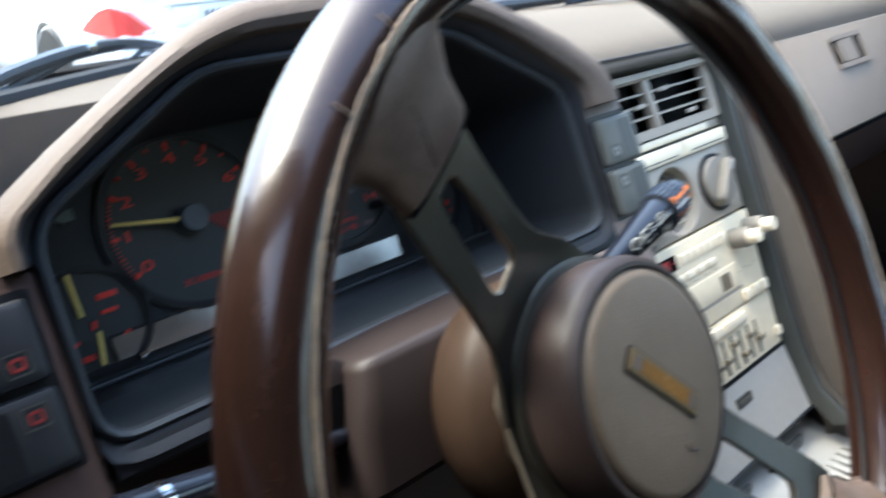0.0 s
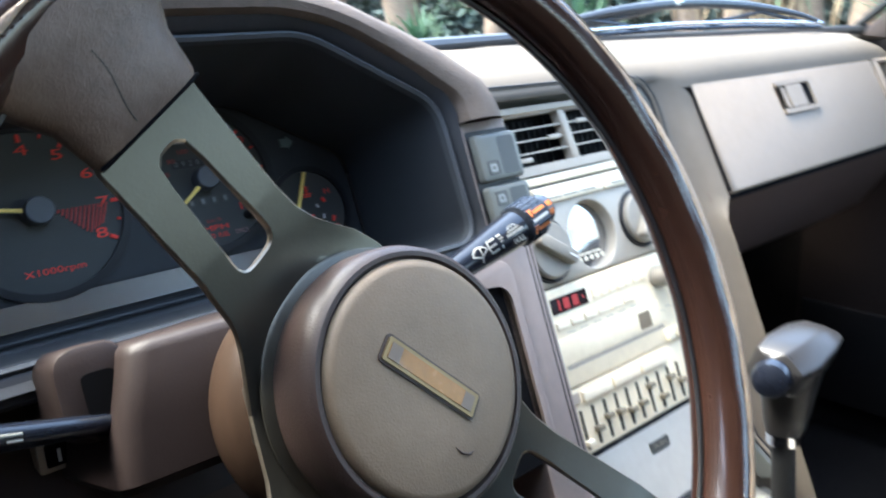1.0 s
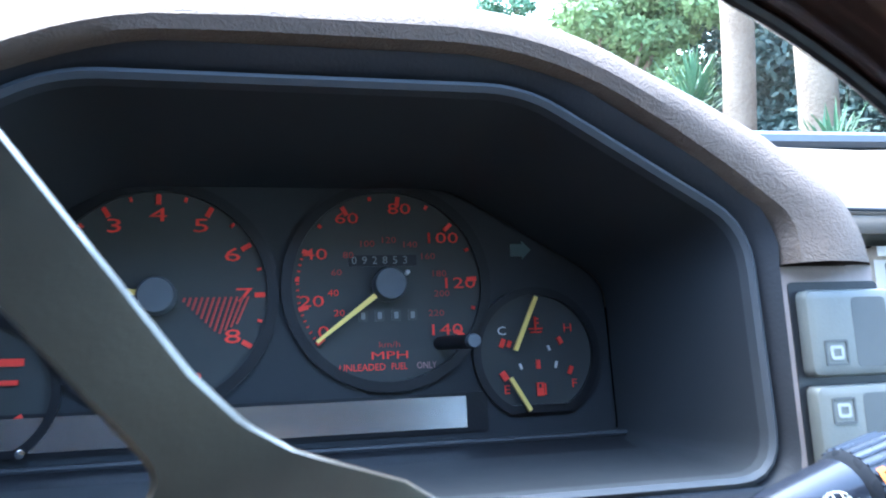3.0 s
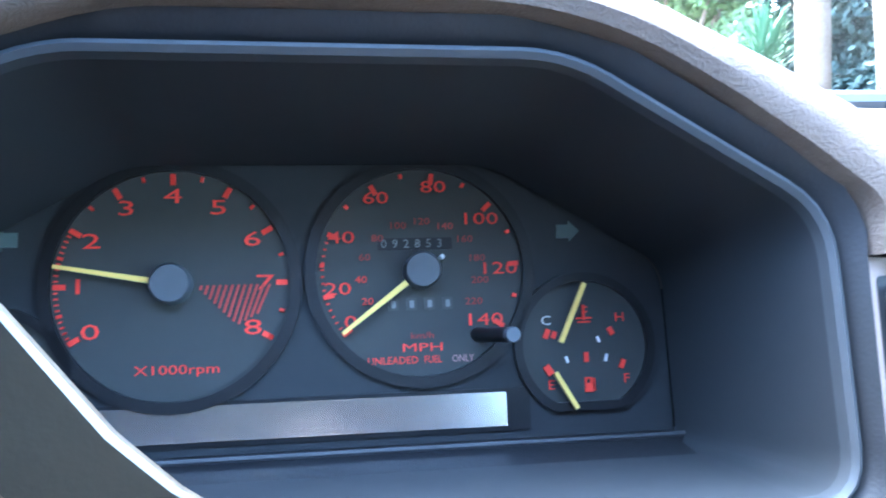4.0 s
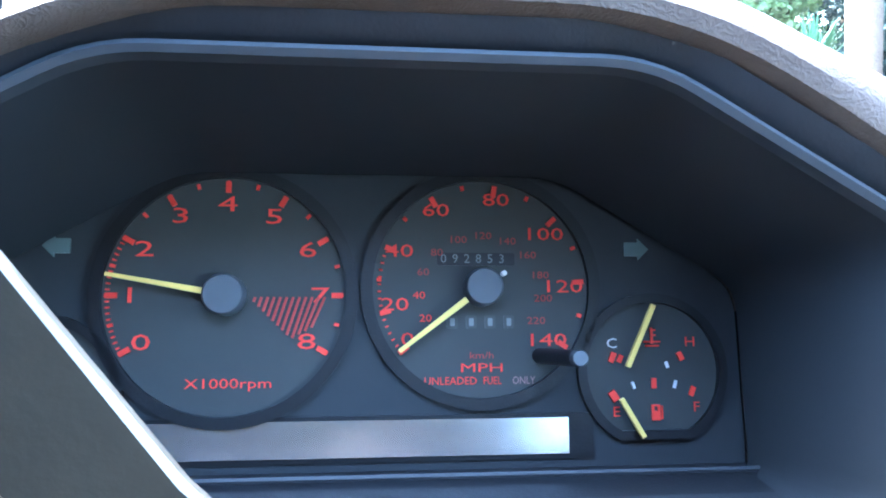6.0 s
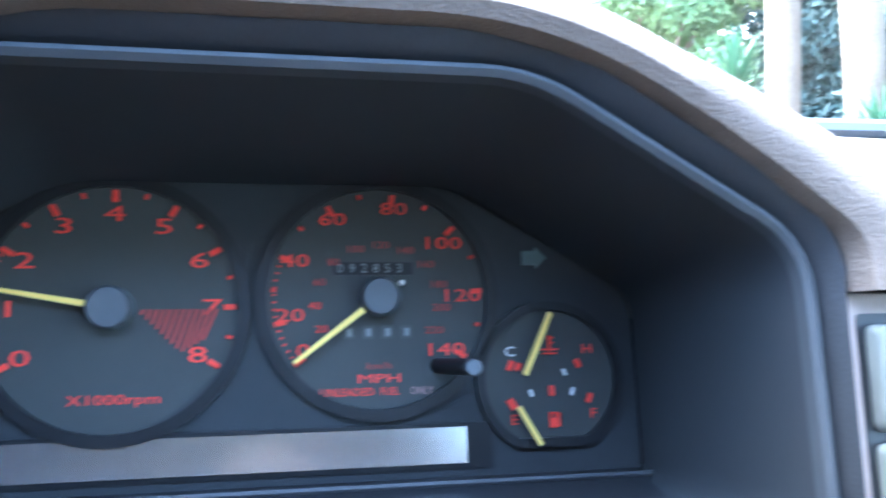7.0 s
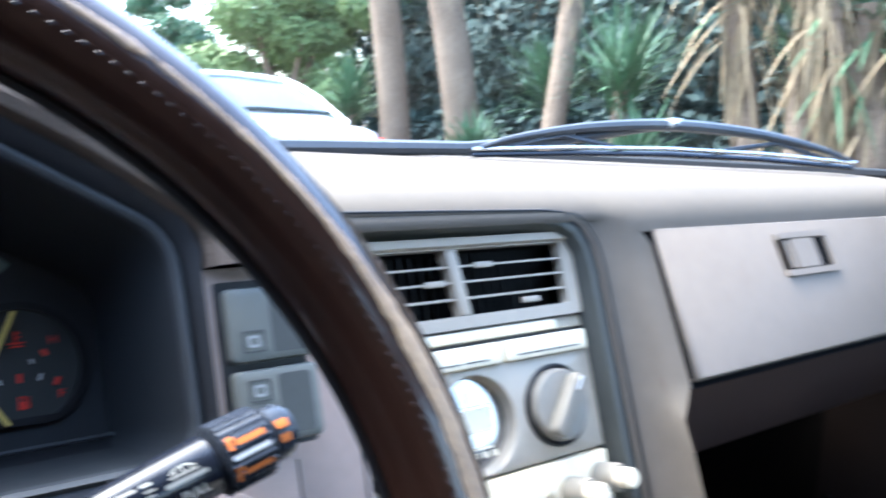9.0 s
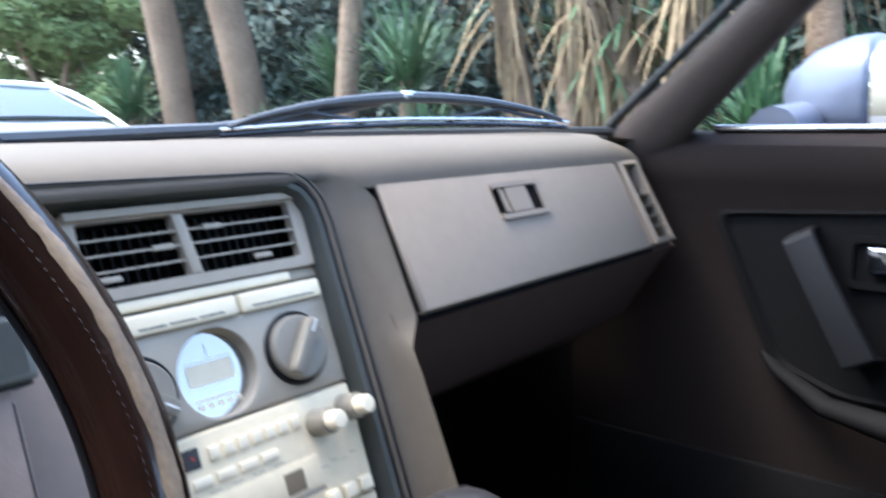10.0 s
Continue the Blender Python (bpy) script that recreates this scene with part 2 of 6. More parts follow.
def solo(name, bm, mat, label, category, kind="", group=""):
    """A thing that is one mesh, in world metres."""
    bmesh.ops.recalc_face_normals(bm, faces=bm.faces)
    me = bpy.data.meshes.new(name)
    bm.to_mesh(me)
    bm.free()
    me.materials.append(mat)
    me.shade_smooth()
    me.set_sharp_from_angle(angle=radians(38))
    ob = new(name, me)
    ORIGIN[ob.name] = (Vector((0, 0, 0)), 1.0)
    return tagged(ob, label, category, group, kind)


# ---- shapes ----
def box(lo, hi, bevel=0.0, seg=2, bm=None, m=None):
    bm = bm or bmesh.new()
    lo, hi = Vector(lo), Vector(hi)
    mid, size = (lo + hi) / 2, hi - lo
    r = bmesh.ops.create_cube(bm, size=1.0, matrix=(m or Matrix()) @ Matrix.Translation(mid) @ Matrix.Diagonal((*size, 1)))
    if bevel:
        es = list({e for v in r["verts"] for e in v.link_edges})
        bmesh.ops.bevel(bm, geom=es, offset=bevel, segments=seg, affect="EDGES", profile=0.5)
    return bm


def rounded(poly, r, seg=4):
    """A polygon with rounded corners."""
    out = []
    n = len(poly)
    for i in range(n):
        a, b, c = (Vector(poly[(i + k) % n][:2]) for k in (-1, 0, 1))
        ri = min(r, (a - b).length * 0.45, (c - b).length * 0.45)
        p, q = b + (a - b).normalized() * ri, b + (c - b).normalized() * ri
        for s in range(seg + 1):
            t = s / seg
            out.append(tuple(p * (1 - t) ** 2 + b * 2 * t * (1 - t) + q * t * t))
    return out


def offset(poly, d):
    """Moves a closed counter-clockwise polygon outwards by d."""
    out, n = [], len(poly)
    for i in range(n):
        a, b, c = (Vector(poly[(i + k) % n]) for k in (-1, 0, 1))
        e, f = (b - a), (c - b)
        if e.length < 1e-9 or f.length < 1e-9:
            e = f = c - a
        e.normalize(), f.normalize()
        nrm = Vector((e.y + f.y, -e.x - f.x))
        nrm.normalize()
        k = max(0.5, nrm.dot(Vector((e.y, -e.x))))
        out.append(tuple(b + nrm * d / k))
    return out


def loft(rings, closed=True, cap0=False, cap1=False, bm=None):
    """Skin over rings of points with equal counts."""
    bm = bm or bmesh.new()
    vs = [[bm.verts.new(p) for p in r] for r in rings]
    n = len(rings[0])
    for a, b in zip(vs, vs[1:]):
        for i in range(n if closed else n - 1):
            j = (i + 1) % n
            try:
                bm.faces.new((a[i], a[j], b[j], b[i]))
            except ValueError:
                pass
    if cap0:
        bm.faces.new(vs[0][::-1])
    if cap1:
        bm.faces.new(vs[-1])
    return bm


def prism(poly, y0, y1, bevel=0.0, bm=None):
    """An (x, z) outline drawn from y0 (front) to y1 (back), with a softened front edge."""
    if bevel:
        xs, zs = [p[0] for p in poly], [p[1] for p in poly]
        cx, cz, hx, hz = (min(xs) + max(xs)) / 2, (min(zs) + max(zs)) / 2, (max(xs) - min(xs)) / 2, (max(zs) - min(zs)) / 2
        shrink = lambda d: [(cx + (x - cx) * (1 - d / hx), cz + (z - cz) * (1 - d / hz)) for x, z in poly]
        inner = shrink(bevel)
        return loft([[(x, y0, z) for x, z in inner], [(x, y0 + bevel * 0.3, z) for x, z in shrink(bevel * 0.3)], [(x, y0 + bevel, z) for x, z in poly], [(x, y1, z) for x, z in poly]], cap0=True, cap1=True, bm=bm)
    return loft([[(x, y0, z) for x, z in poly], [(x, y1, z) for x, z in poly]], cap0=True, cap1=True, bm=bm)


def circle(cx, cz, r, n=40, rz=None):
    return [(cx + r * math.cos(2 * math.pi * i / n), cz + (rz or r) * math.sin(2 * math.pi * i / n)) for i in range(n)]


def rect(x0, z0, x1, z1, r=0.0, seg=3):
    p = [(x0, z0), (x1, z0), (x1, z1), (x0, z1)]
    return rounded(p, r, seg) if r else p


def tube(pts, radii, n=12, bm=None, cap=True, flat=1.0):
    """A round bar along points, with a radius at each."""
    pts = [Vector(p) for p in pts]
    if not hasattr(radii, "__len__"):
        radii = [radii] * len(pts)
    rings, side = [], None
    for i, p in enumerate(pts):
        d = (pts[min(i + 1, len(pts) - 1)] - pts[max(i - 1, 0)]).normalized()
        if side is None:
            side = d.cross(Vector((0, 0, 1)) if abs(d.z) < 0.9 else Vector((1, 0, 0))).normalized()
        side = (side - d * side.dot(d)).normalized()
        up = side.cross(d)
        rings.append([p + (side * math.cos(a) + up * math.sin(a) * flat) * radii[i] for a in (2 * math.pi * k / n for k in range(n))])
    return loft(rings, cap0=cap, cap1=cap, bm=bm)


def ringplate(outer, inner, y0, y1, bm=None):
    """A flat frame between two outlines of equal count, from y0 to y1."""
    a, b = [[(x, y, z) for x, z in o] for o, y in ((outer, y1), (outer, y0))]
    c, d = [[(x, y, z) for x, z in o] for o, y in ((inner, y0), (inner, y1))]
    return loft([a, b, c, d, a], bm=bm)


def turned(profile, centre, axis=(0, -1, 0), n=40, bm=None):
    """A body of revolution: profile rows of (radius, height along axis)."""
    axis = Vector(axis).normalized()
    side = axis.cross(Vector((0, 0, 1)) if abs(axis.z) < 0.9 else Vector((1, 0, 0))).normalized()
    up = side.cross(axis)
    c = Vector(centre)
    rings = [[c + axis * h + (side * math.cos(a) + up * math.sin(a)) * max(r, 1e-4) for a in (2 * math.pi * k / n for k in range(n))] for r, h in profile]
    return loft(rings, cap0=True, cap1=True, bm=bm)


LETTERS = {}


def letters(text, size, place, turn=Matrix(), stretch=1.0, align="CENTER", depth=0.004):
    """Raised lettering that faces the driver (-y)."""
    key = (text, align)
    if key not in LETTERS:
        cu = bpy.data.curves.new("lettering", "FONT")
        cu.body, cu.align_x, cu.align_y, cu.resolution_u, cu.extrude = text, align, "CENTER", 2, 0.02
        ob = bpy.data.objects.new("lettering", cu)
        scene.collection.objects.link(ob)
        bpy.context.view_layer.update()
        LETTERS[key] = bpy.data.meshes.new_from_object(ob.evaluated_get(bpy.context.evaluated_depsgraph_get()))
        bpy.data.objects.remove(ob)
        bpy.data.curves.remove(cu)
    bm = bmesh.new()
    bm.from_mesh(LETTERS[key])
    bmesh.ops.transform(bm, verts=bm.verts, matrix=Matrix.Translation(place) @ turn @ Matrix.Rotation(math.pi / 2, 4, "X") @ Matrix.Diagonal((size * stretch, size, size * 0.2, 1)))
    return bm


def bars(rows, y0, y1, bm=None):
    """Flat marks: rows of x0, z0, x1, z1."""
    bm = bm or bmesh.new()
    for x0, z0, x1, z1 in rows:
        box((x0, y0, z0), (x1, y1, z1), bm=bm)
    return bm


def stroke(x0, z0, x1, z1, w, y0, y1, bm):
    """A flat straight mark from one point to another."""
    a, b = Vector((x0, z0)), Vector((x1, z1))
    d = (b - a).normalized() * w / 2
    s = Vector((-d.y, d.x))
    return prism([tuple(a - s), tuple(b - s), tuple(b + s), tuple(a + s)], y0, y1, bm=bm)


# ---- the car's shell ----
def shield_base(x):
    """The foot of the windscreen, which bows forwards."""
    return 0.30 - 0.80 * x * x


def build_shell():
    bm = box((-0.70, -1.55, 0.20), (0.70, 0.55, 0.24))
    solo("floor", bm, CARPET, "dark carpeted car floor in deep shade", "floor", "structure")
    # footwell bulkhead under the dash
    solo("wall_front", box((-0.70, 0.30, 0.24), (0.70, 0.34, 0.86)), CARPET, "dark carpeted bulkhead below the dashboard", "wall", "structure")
    solo("wall_rear", box((-0.70, -1.60, 0.24), (0.70, -1.55, 0.82)), DOORVINYL, "brown vinyl rear wall under the hatch glass", "wall", "structure")
    # unseen panel added to block light from the rear and reflect tan
    solo("blocker_behind_driver", box((-0.70, -1.00, 0.24), (-0.04, -0.95, 1.13)), TANBLOCKER, "unseen tan panel added to block and warm the light", "wall", "structure")
    # the unseen left side rises over the window opening to block light
    for s, nm in ((1, "wall_right"), (-1, "wall_left")):
        solo(nm, box((min(s * 0.70, s * 0.76), -1.60, 0.20), (max(s * 0.70, s * 0.76), 0.55, 0.80 if s > 0 else 1.10)), CARPET, "dark carpeted side of the cabin", "wall", "structure")
    # unseen low panel added to keep rear light off the lower door
    solo("blocker_behind_passenger", box((-0.035, -1.00, 0.24), (0.66, -0.95, 0.80)), DOORVINYL, "unseen low brown panel added to block rear light", "wall", "structure")
    # roof, curved across; unseen, and run out to the left wall to block light
    rings = []
    for y, z in ((-0.44, 1.135), (-0.60, 1.17), (-0.85, 1.185), (-1.15, 1.17), (-1.36, 1.14)):
        rings.append([(x, y, z - 0.10 * (x / 0.55) ** 2 * 0.5) for x in np.linspace(-0.72, 0.52, 15)] + [(x, y, z + 0.03 - 0.10 * (x / 0.55) ** 2 * 0.5) for x in np.linspace(0.52, -0.72, 15)])
    solo("ceiling", loft(rings, cap0=True, cap1=True), HEADLINER, "taupe fabric headliner of the car roof", "ceiling", "structure")


def build_pillar(name, s):
    """A windscreen pillar: a padded bar from the dash corner up to the roof, s mirrors it."""
    p = thing(name, "brown vinyl-trimmed windscreen pillar leaning back to the roof", "pillar", dash=False, at=(0.65 * s, -0.06, 0.80), kind="structure")
    rings = []
    for f in np.linspace(-0.25, 1.12, 12):
        z = 0.86 + 0.27 * f
        xi = 0.646 - 0.146 * f
        yl, yr = -0.010 - 0.370 * f, -0.116 - 0.315 * f
        out = []
        for (u, w) in ((0.0, 0.0), (0.06, -0.007), (0.25, -0.013), (0.5, -0.014), (0.75, -0.012), (0.94, -0.006), (1.0, 0.0), (0.92, 0.030), (0.5, 0.05), (0.08, 0.030)):
            out.append((s * (xi + w), yl + (yr - yl) * u, z + w * 0.1))
        rings.append(out)
    part("padding", loft(rings, cap0=True, cap1=True), PILLARVINYL, p)
    # rubber seal on the glass side
    part("seal", tube([(s * (0.648 - 0.146 * f), 0.002 - 0.370 * f, 0.862 + 0.27 * f) for f in np.linspace(-0.05, 1.08, 10)], 0.006, 8), RUBBER, p)
    return p


def build_windscreen():
    w = thing("window_1", "clear curved windscreen with a black rubber edge", "window", dash=False, at=(0, 0.30, 0.86), kind="structure")
    rings = []
    for f in np.linspace(0, 1, 7):
        rings.append([(x * (1 - 0.24 * f), shield_base(x) * (1 - f) + f * (-0.40 - 0.02 * (x / 0.6) ** 2) + 0.02, 0.862 + 0.285 * f - 0.05 * f * (x / 0.64) ** 2) for x in np.linspace(-0.64, 0.64, 17)])
    pane = part("pane", loft(rings, closed=False), CLEAR, w)
    pane.visible_shadow = False
    part("lower_seal", tube([(x, shield_base(x) + 0.022, 0.860) for x in np.linspace(-0.65, 0.65, 21)], 0.007, 8), RUBBER, w, "black rubber windscreen seal")
    return w


# ---- dashboard ----
def build_dashboard():
    d = thing("dashboard", "mauve-grey padded vinyl dashboard, dusty on top, across the car", "dashboard", dash=False, at=(0, -0.05, 0.60))
    # padded top, from the face up and over to the glass; it draws back over the centre vent
    def front_shift(x):
        f = min(1.0, max(0.0, (x - 0.119) / 0.038))
        return 0.0105 * (1 - f * f * (3 - 2 * f))
    prof = ((-0.0525, 0.8255), (-0.0505, 0.832), (-0.047, 0.8395), (-0.036, 0.8485), (-0.016, 0.8555), (0.020, 0.8595), (0.080, 0.8605))
    rings = []
    for x in np.linspace(-0.146, 0.642, 80):
        back = shield_base(x) + 0.015
        drop = 0.010 * max(0.0, (x - 0.56) / 0.08) ** 2
        ring = []
        for k, (y, z) in enumerate(prof):
            yy = min(y, back - 0.03 + 0.2 * (y - 0.05)) if y > 0 else y
            w = max(0.0, 1 - k / 4)
            ring.append((x, yy + front_shift(x) * w, z - drop + front_shift(x) * 0.75 * max(0.0, 1 - k / 2)))
        for f in (0.35, 0.7, 1.0):
            ring.append((x, max(ring[6][1], 0.0) + (back - max(ring[6][1], 0.0)) * f, 0.8605 - drop - 0.0008 * f))
        ring.append((x, back, 0.83))
        ring.insert(0, (x, ring[0][1] + 0.008, ring[0][2] - 0.002))
        rings.append(ring)
    part("top_pad", loft(rings, closed=False), DASH, d, "padded vinyl dash top")
    bm = loft([[(x, 0.13 - 0.10 * max(0, -x - 0.5) / 0.2, 0.80), (x, 0.13 - 0.10 * max(0, -x - 0.5) / 0.2, 0.855), (x, shield_base(x) + 0.015, 0.8595), (x, shield_base(x) + 0.015, 0.83)] for x in np.linspace(-0.70, -0.146, 24)], closed=False)
    part("rear_pad", bm, DASH, d, "padded vinyl behind the instruments")
    # face on the passenger's side, with a step round the glovebox lid
    def face_y(z):
        return -0.0488 - (0.8276 - z) * 0.563
    x0, x1 = 0.158, 0.645
    rows = [(0.8300, 0.006), (0.8276, 0.014), (0.726, 0.014), (0.7235, 0.012), (0.7215, 0.010)]
    bm = loft([[(x, face_y(z) + o, z) for z, o in rows] + [(x, -0.080, 0.700), (x, -0.030, 0.625), (x, 0.02, 0.59), (x, 0.2, 0.58)] for x in np.linspace(x0, x1, 8)], closed=False)
    part("passenger_face", bm, LOWERDASH, d, "brown lower dash panel")
    bm = loft([[(x, face_y(z) + 0.010, z) for z in (0.7320, 0.7215)] + [(x, -0.080, 0.700), (x, -0.030, 0.625), (x, 0.02, 0.59)] for x in (0.1395, 0.1585)], closed=False)
    part("lower_face", bm, LOWERDASH, d)
    # the body beside the centre stack, blending from its lip to the glovebox plane
    def lip_y(z):
        return -0.0479 - (0.8174 - z) * 0.364
    bm = bmesh.new()
    rings = []
    for x, f in ((0.1190, 0.0), (0.1235, 0.04), (0.130, 0.20), (0.140, 0.58), (0.149, 0.90), (0.157, 1.0)):
        # its head runs on over the padded top
        sh, lift = front_shift(x), 0.0012 * math.sin(math.pi * (x - 0.119) / 0.038) - 0.0005
        ring = [(x, y + sh * max(0.0, 1 - k / 4) - lift * (4 - k) / 3, z + sh * 0.75 * max(0.0, 1 - k / 2) + lift * (0.4 if k < 4 else -0.6)) for k, (y, z) in ((4, (-0.016, 0.8548)), (3, prof[3]), (2, prof[2]), (1, prof[1]), (0, prof[0]))]
        for z in list(np.linspace(0.8150, 0.7300, 6)) + [0.7275, 0.7245, 0.7205, 0.716, 0.710, 0.69, 0.66, 0.63, 0.60, 0.54, 0.48, 0.42]:
            yf = face_y(z) if z > 0.70 else face_y(0.70) - (0.70 - z) * 0.42
            narrow = min(1.0, max(0.0, (0.7285 - z) / 0.018))
            reach = 0.0085 * min(1.0, max(0.0, (z - 0.732) / 0.085)) if f == 1.0 else 0.0
            ring.append((x + reach - max(0.0, x - 0.138) * 0.9 * narrow, lip_y(z) * (1 - f) + yf * f + 0.0005, z))
        rings.append(ring)
    rings.insert(0, [(p[0] - 0.010 * min(1.0, max(0.0, (p[2] - 0.785) / 0.035)), p[1] + 0.003, p[2]) for p in rings[0]])
    rings.append([(p[0] + 0.0015, p[1] + 0.004, p[2]) for p in rings[-1]])
    rings.append([(p[0], 0.15, p[2]) for p in rings[-1]])
    loft(rings, closed=False, bm=bm)
    part("column", bm, DASH, d, "mauve vinyl column beside the centre stack")
    # driver's side lower panels
    bm = loft([[(x, -0.088, 0.742), (x, -0.100, 0.70), (x, -0.125, 0.665), (x, -0.115, 0.60), (x, 0.0, 0.52)] for x in np.linspace(-0.70, -0.19, 10)], closed=False)
    part("knee_panel", bm, BROWN, d, "brown plastic panel under the instruments")
    sw = part("panel_switch", box((-0.4490, -0.1090, 0.6985), (-0.4310, -0.090, 0.7175), 0.002), VENTGREY, d, "small square grey switch")
    part("switch_face", box((-0.4455, -0.1105, 0.7020), (-0.4345, -0.100, 0.7140), 0.001), VOID, sw)
    part("switch_mark", box((-0.4405, -0.1112, 0.7045), (-0.4390, -0.108, 0.7110)), WHITE, sw)
    return d


def build_glovebox():
    g = thing("glovebox", "closed mauve plastic glovebox lid with a recessed latch", "glovebox", dash=False, at=(0.36, -0.08, 0.726))
    top, bot = (-0.0488, 0.8276), (-0.106, 0.726)
    nrm = Vector((0, -0.871, 0.491))
    def pt(x, v, o):
        return Vector((x, top[0] + (bot[0] - top[0]) * v, top[1] + (bot[1] - top[1]) * v)) + nrm * o
    # lid outline, a little shorter at the bottom on the hinge side
    outline = rounded([(0.1690, 0.012), (0.1620, 0.970), (0.5640, 0.965), (0.5665, 0.032)], 0.006, 3)
    def ringo(d, o):
        c = Vector((0.365, 0.5))
        return [pt(c.x + (x - c.x) * (1 - d / 0.2), c.y + (v - c.y) * (1 - d / 0.06), o) for x, v in outline]
    bm = loft([ringo(0, -0.012), ringo(0, 0.0005), ringo(0.0006, 0.0022), ringo(0.0018, 0.0032)], cap0=True, cap1=True)
    part("lid", bm, LID, g)
    gap = [(0.1672, -0.015), (0.1602, 1.005), (0.5690, 1.005), (0.5690, -0.005)]
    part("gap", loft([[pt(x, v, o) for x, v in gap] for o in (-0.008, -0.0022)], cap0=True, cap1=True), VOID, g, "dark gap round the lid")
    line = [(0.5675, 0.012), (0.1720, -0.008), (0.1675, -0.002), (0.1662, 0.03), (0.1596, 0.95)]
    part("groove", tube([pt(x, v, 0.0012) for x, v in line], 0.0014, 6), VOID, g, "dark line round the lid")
    # latch: frame, flat black well that stands for its shade, paddle
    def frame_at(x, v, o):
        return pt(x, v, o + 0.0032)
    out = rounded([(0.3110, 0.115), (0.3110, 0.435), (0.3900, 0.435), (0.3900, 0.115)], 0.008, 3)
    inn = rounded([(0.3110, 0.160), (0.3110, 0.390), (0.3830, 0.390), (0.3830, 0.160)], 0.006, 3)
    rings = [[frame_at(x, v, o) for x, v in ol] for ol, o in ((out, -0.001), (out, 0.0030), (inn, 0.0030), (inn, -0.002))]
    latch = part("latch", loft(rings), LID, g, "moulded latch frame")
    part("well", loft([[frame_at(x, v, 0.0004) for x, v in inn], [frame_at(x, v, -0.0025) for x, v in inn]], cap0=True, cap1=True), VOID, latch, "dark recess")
    pad = rounded([(0.3290, 0.170), (0.3290, 0.382), (0.3630, 0.382), (0.3630, 0.170)], 0.003, 2)
    part("paddle", loft([[frame_at(x, v, 0.0005) for x, v in pad], [frame_at(x, v, 0.0032) for x, v in pad]], cap0=True, cap1=True), LID, latch, "pale paddle")
    part("bracket", loft([[frame_at(x, v, o) for x, v in ((0.3200, 0.175), (0.3200, 0.375), (0.3255, 0.375), (0.3255, 0.175))] for o in (0.0005, 0.0024)], cap0=True, cap1=True), LID, latch, "pale bracket")
    return g


def build_end_vent():
    v = thing("side_vent", "dark air vent with short slats at the dash end", "air vent", dash=False, at=(0.605, -0.08, 0.735))
    top, bot = Vector((0, -0.0500, 0.8260)), Vector((0, -0.104, 0.732))
    nrm = Vector((0, -0.871, 0.491))
    def pt(x, f, o):
        return Vector((x, 0, 0)) + top.lerp(bot, f) + nrm * o
    out = rounded([(0.577, 0.0), (0.577, 1.0), (0.630, 1.0), (0.630, 0.0)], 0.006, 3)
    inn = rounded([(0.5865, 0.05), (0.5845, 0.95), (0.6220, 0.95), (0.6195, 0.05)], 0.004, 3)
    part("frame", loft([[pt(x, f, o) for x, f in ol] for ol, o in ((out, -0.008), (out, 0.0015), (inn, 0.0030), (inn, -0.0202))]), LID, v, "mauve vent frame")
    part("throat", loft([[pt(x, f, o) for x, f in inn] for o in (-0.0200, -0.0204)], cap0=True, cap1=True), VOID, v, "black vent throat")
    for f in (0.43, 0.56, 0.69, 0.81):
        part("slat", loft([[pt(x, f + df, o) for df, o in ((-0.050, -0.014), (-0.038, -0.014), (0.012, 0.0012), (-0.004, 0.0018))] for x in (0.5858, 0.6200)], cap0=True, cap1=True), DASH, v)
    part("vane", loft([[pt(x, f, o) for f, o in ((0.10, -0.012), (0.40, -0.012), (0.40, -0.002), (0.10, -0.002))] for x in (0.6005, 0.6020)], cap0=True, cap1=True), BLACK, v)
    return v


# ---- instrument cluster ----
HOOD = [(2.085, -0.76), (2.065, 0.075), (1.29, 0.54), (-0.19, 0.54), (-1.01, 0.075), (-1.03, -0.76)]


def dial_marks(c, r0, r1, angles, w, y, bm=None):
    bm = bm or bmesh.new()
    for a in angles:
        ca, sa = math.cos(radians(a)), math.sin(radians(a))
        stroke(c[0] + r0 * ca, c[1] + r0 * sa, c[0] + r1 * ca, c[1] + r1 * sa, w, y, y + 0.012, bm)
    return bm


def needle(c, angle, r0, r1, w, parent, y=-0.055):
    ca, sa = math.cos(radians(angle)), math.sin(radians(angle))
    n = Vector((-sa, ca))
    a, b = Vector(c) + Vector((ca, sa)) * r0, Vector(c) + Vector((ca, sa)) * r1
    bm = bmesh.new()
    prism([tuple(a - n * w / 2), tuple(b - n * w / 3.2), tuple(b + n * w / 3.2), tuple(a + n * w / 2)], y - 0.012, y + 0.004, bm=bm)
    return part("needle", bm, NEEDLE, parent, "yellow needle")


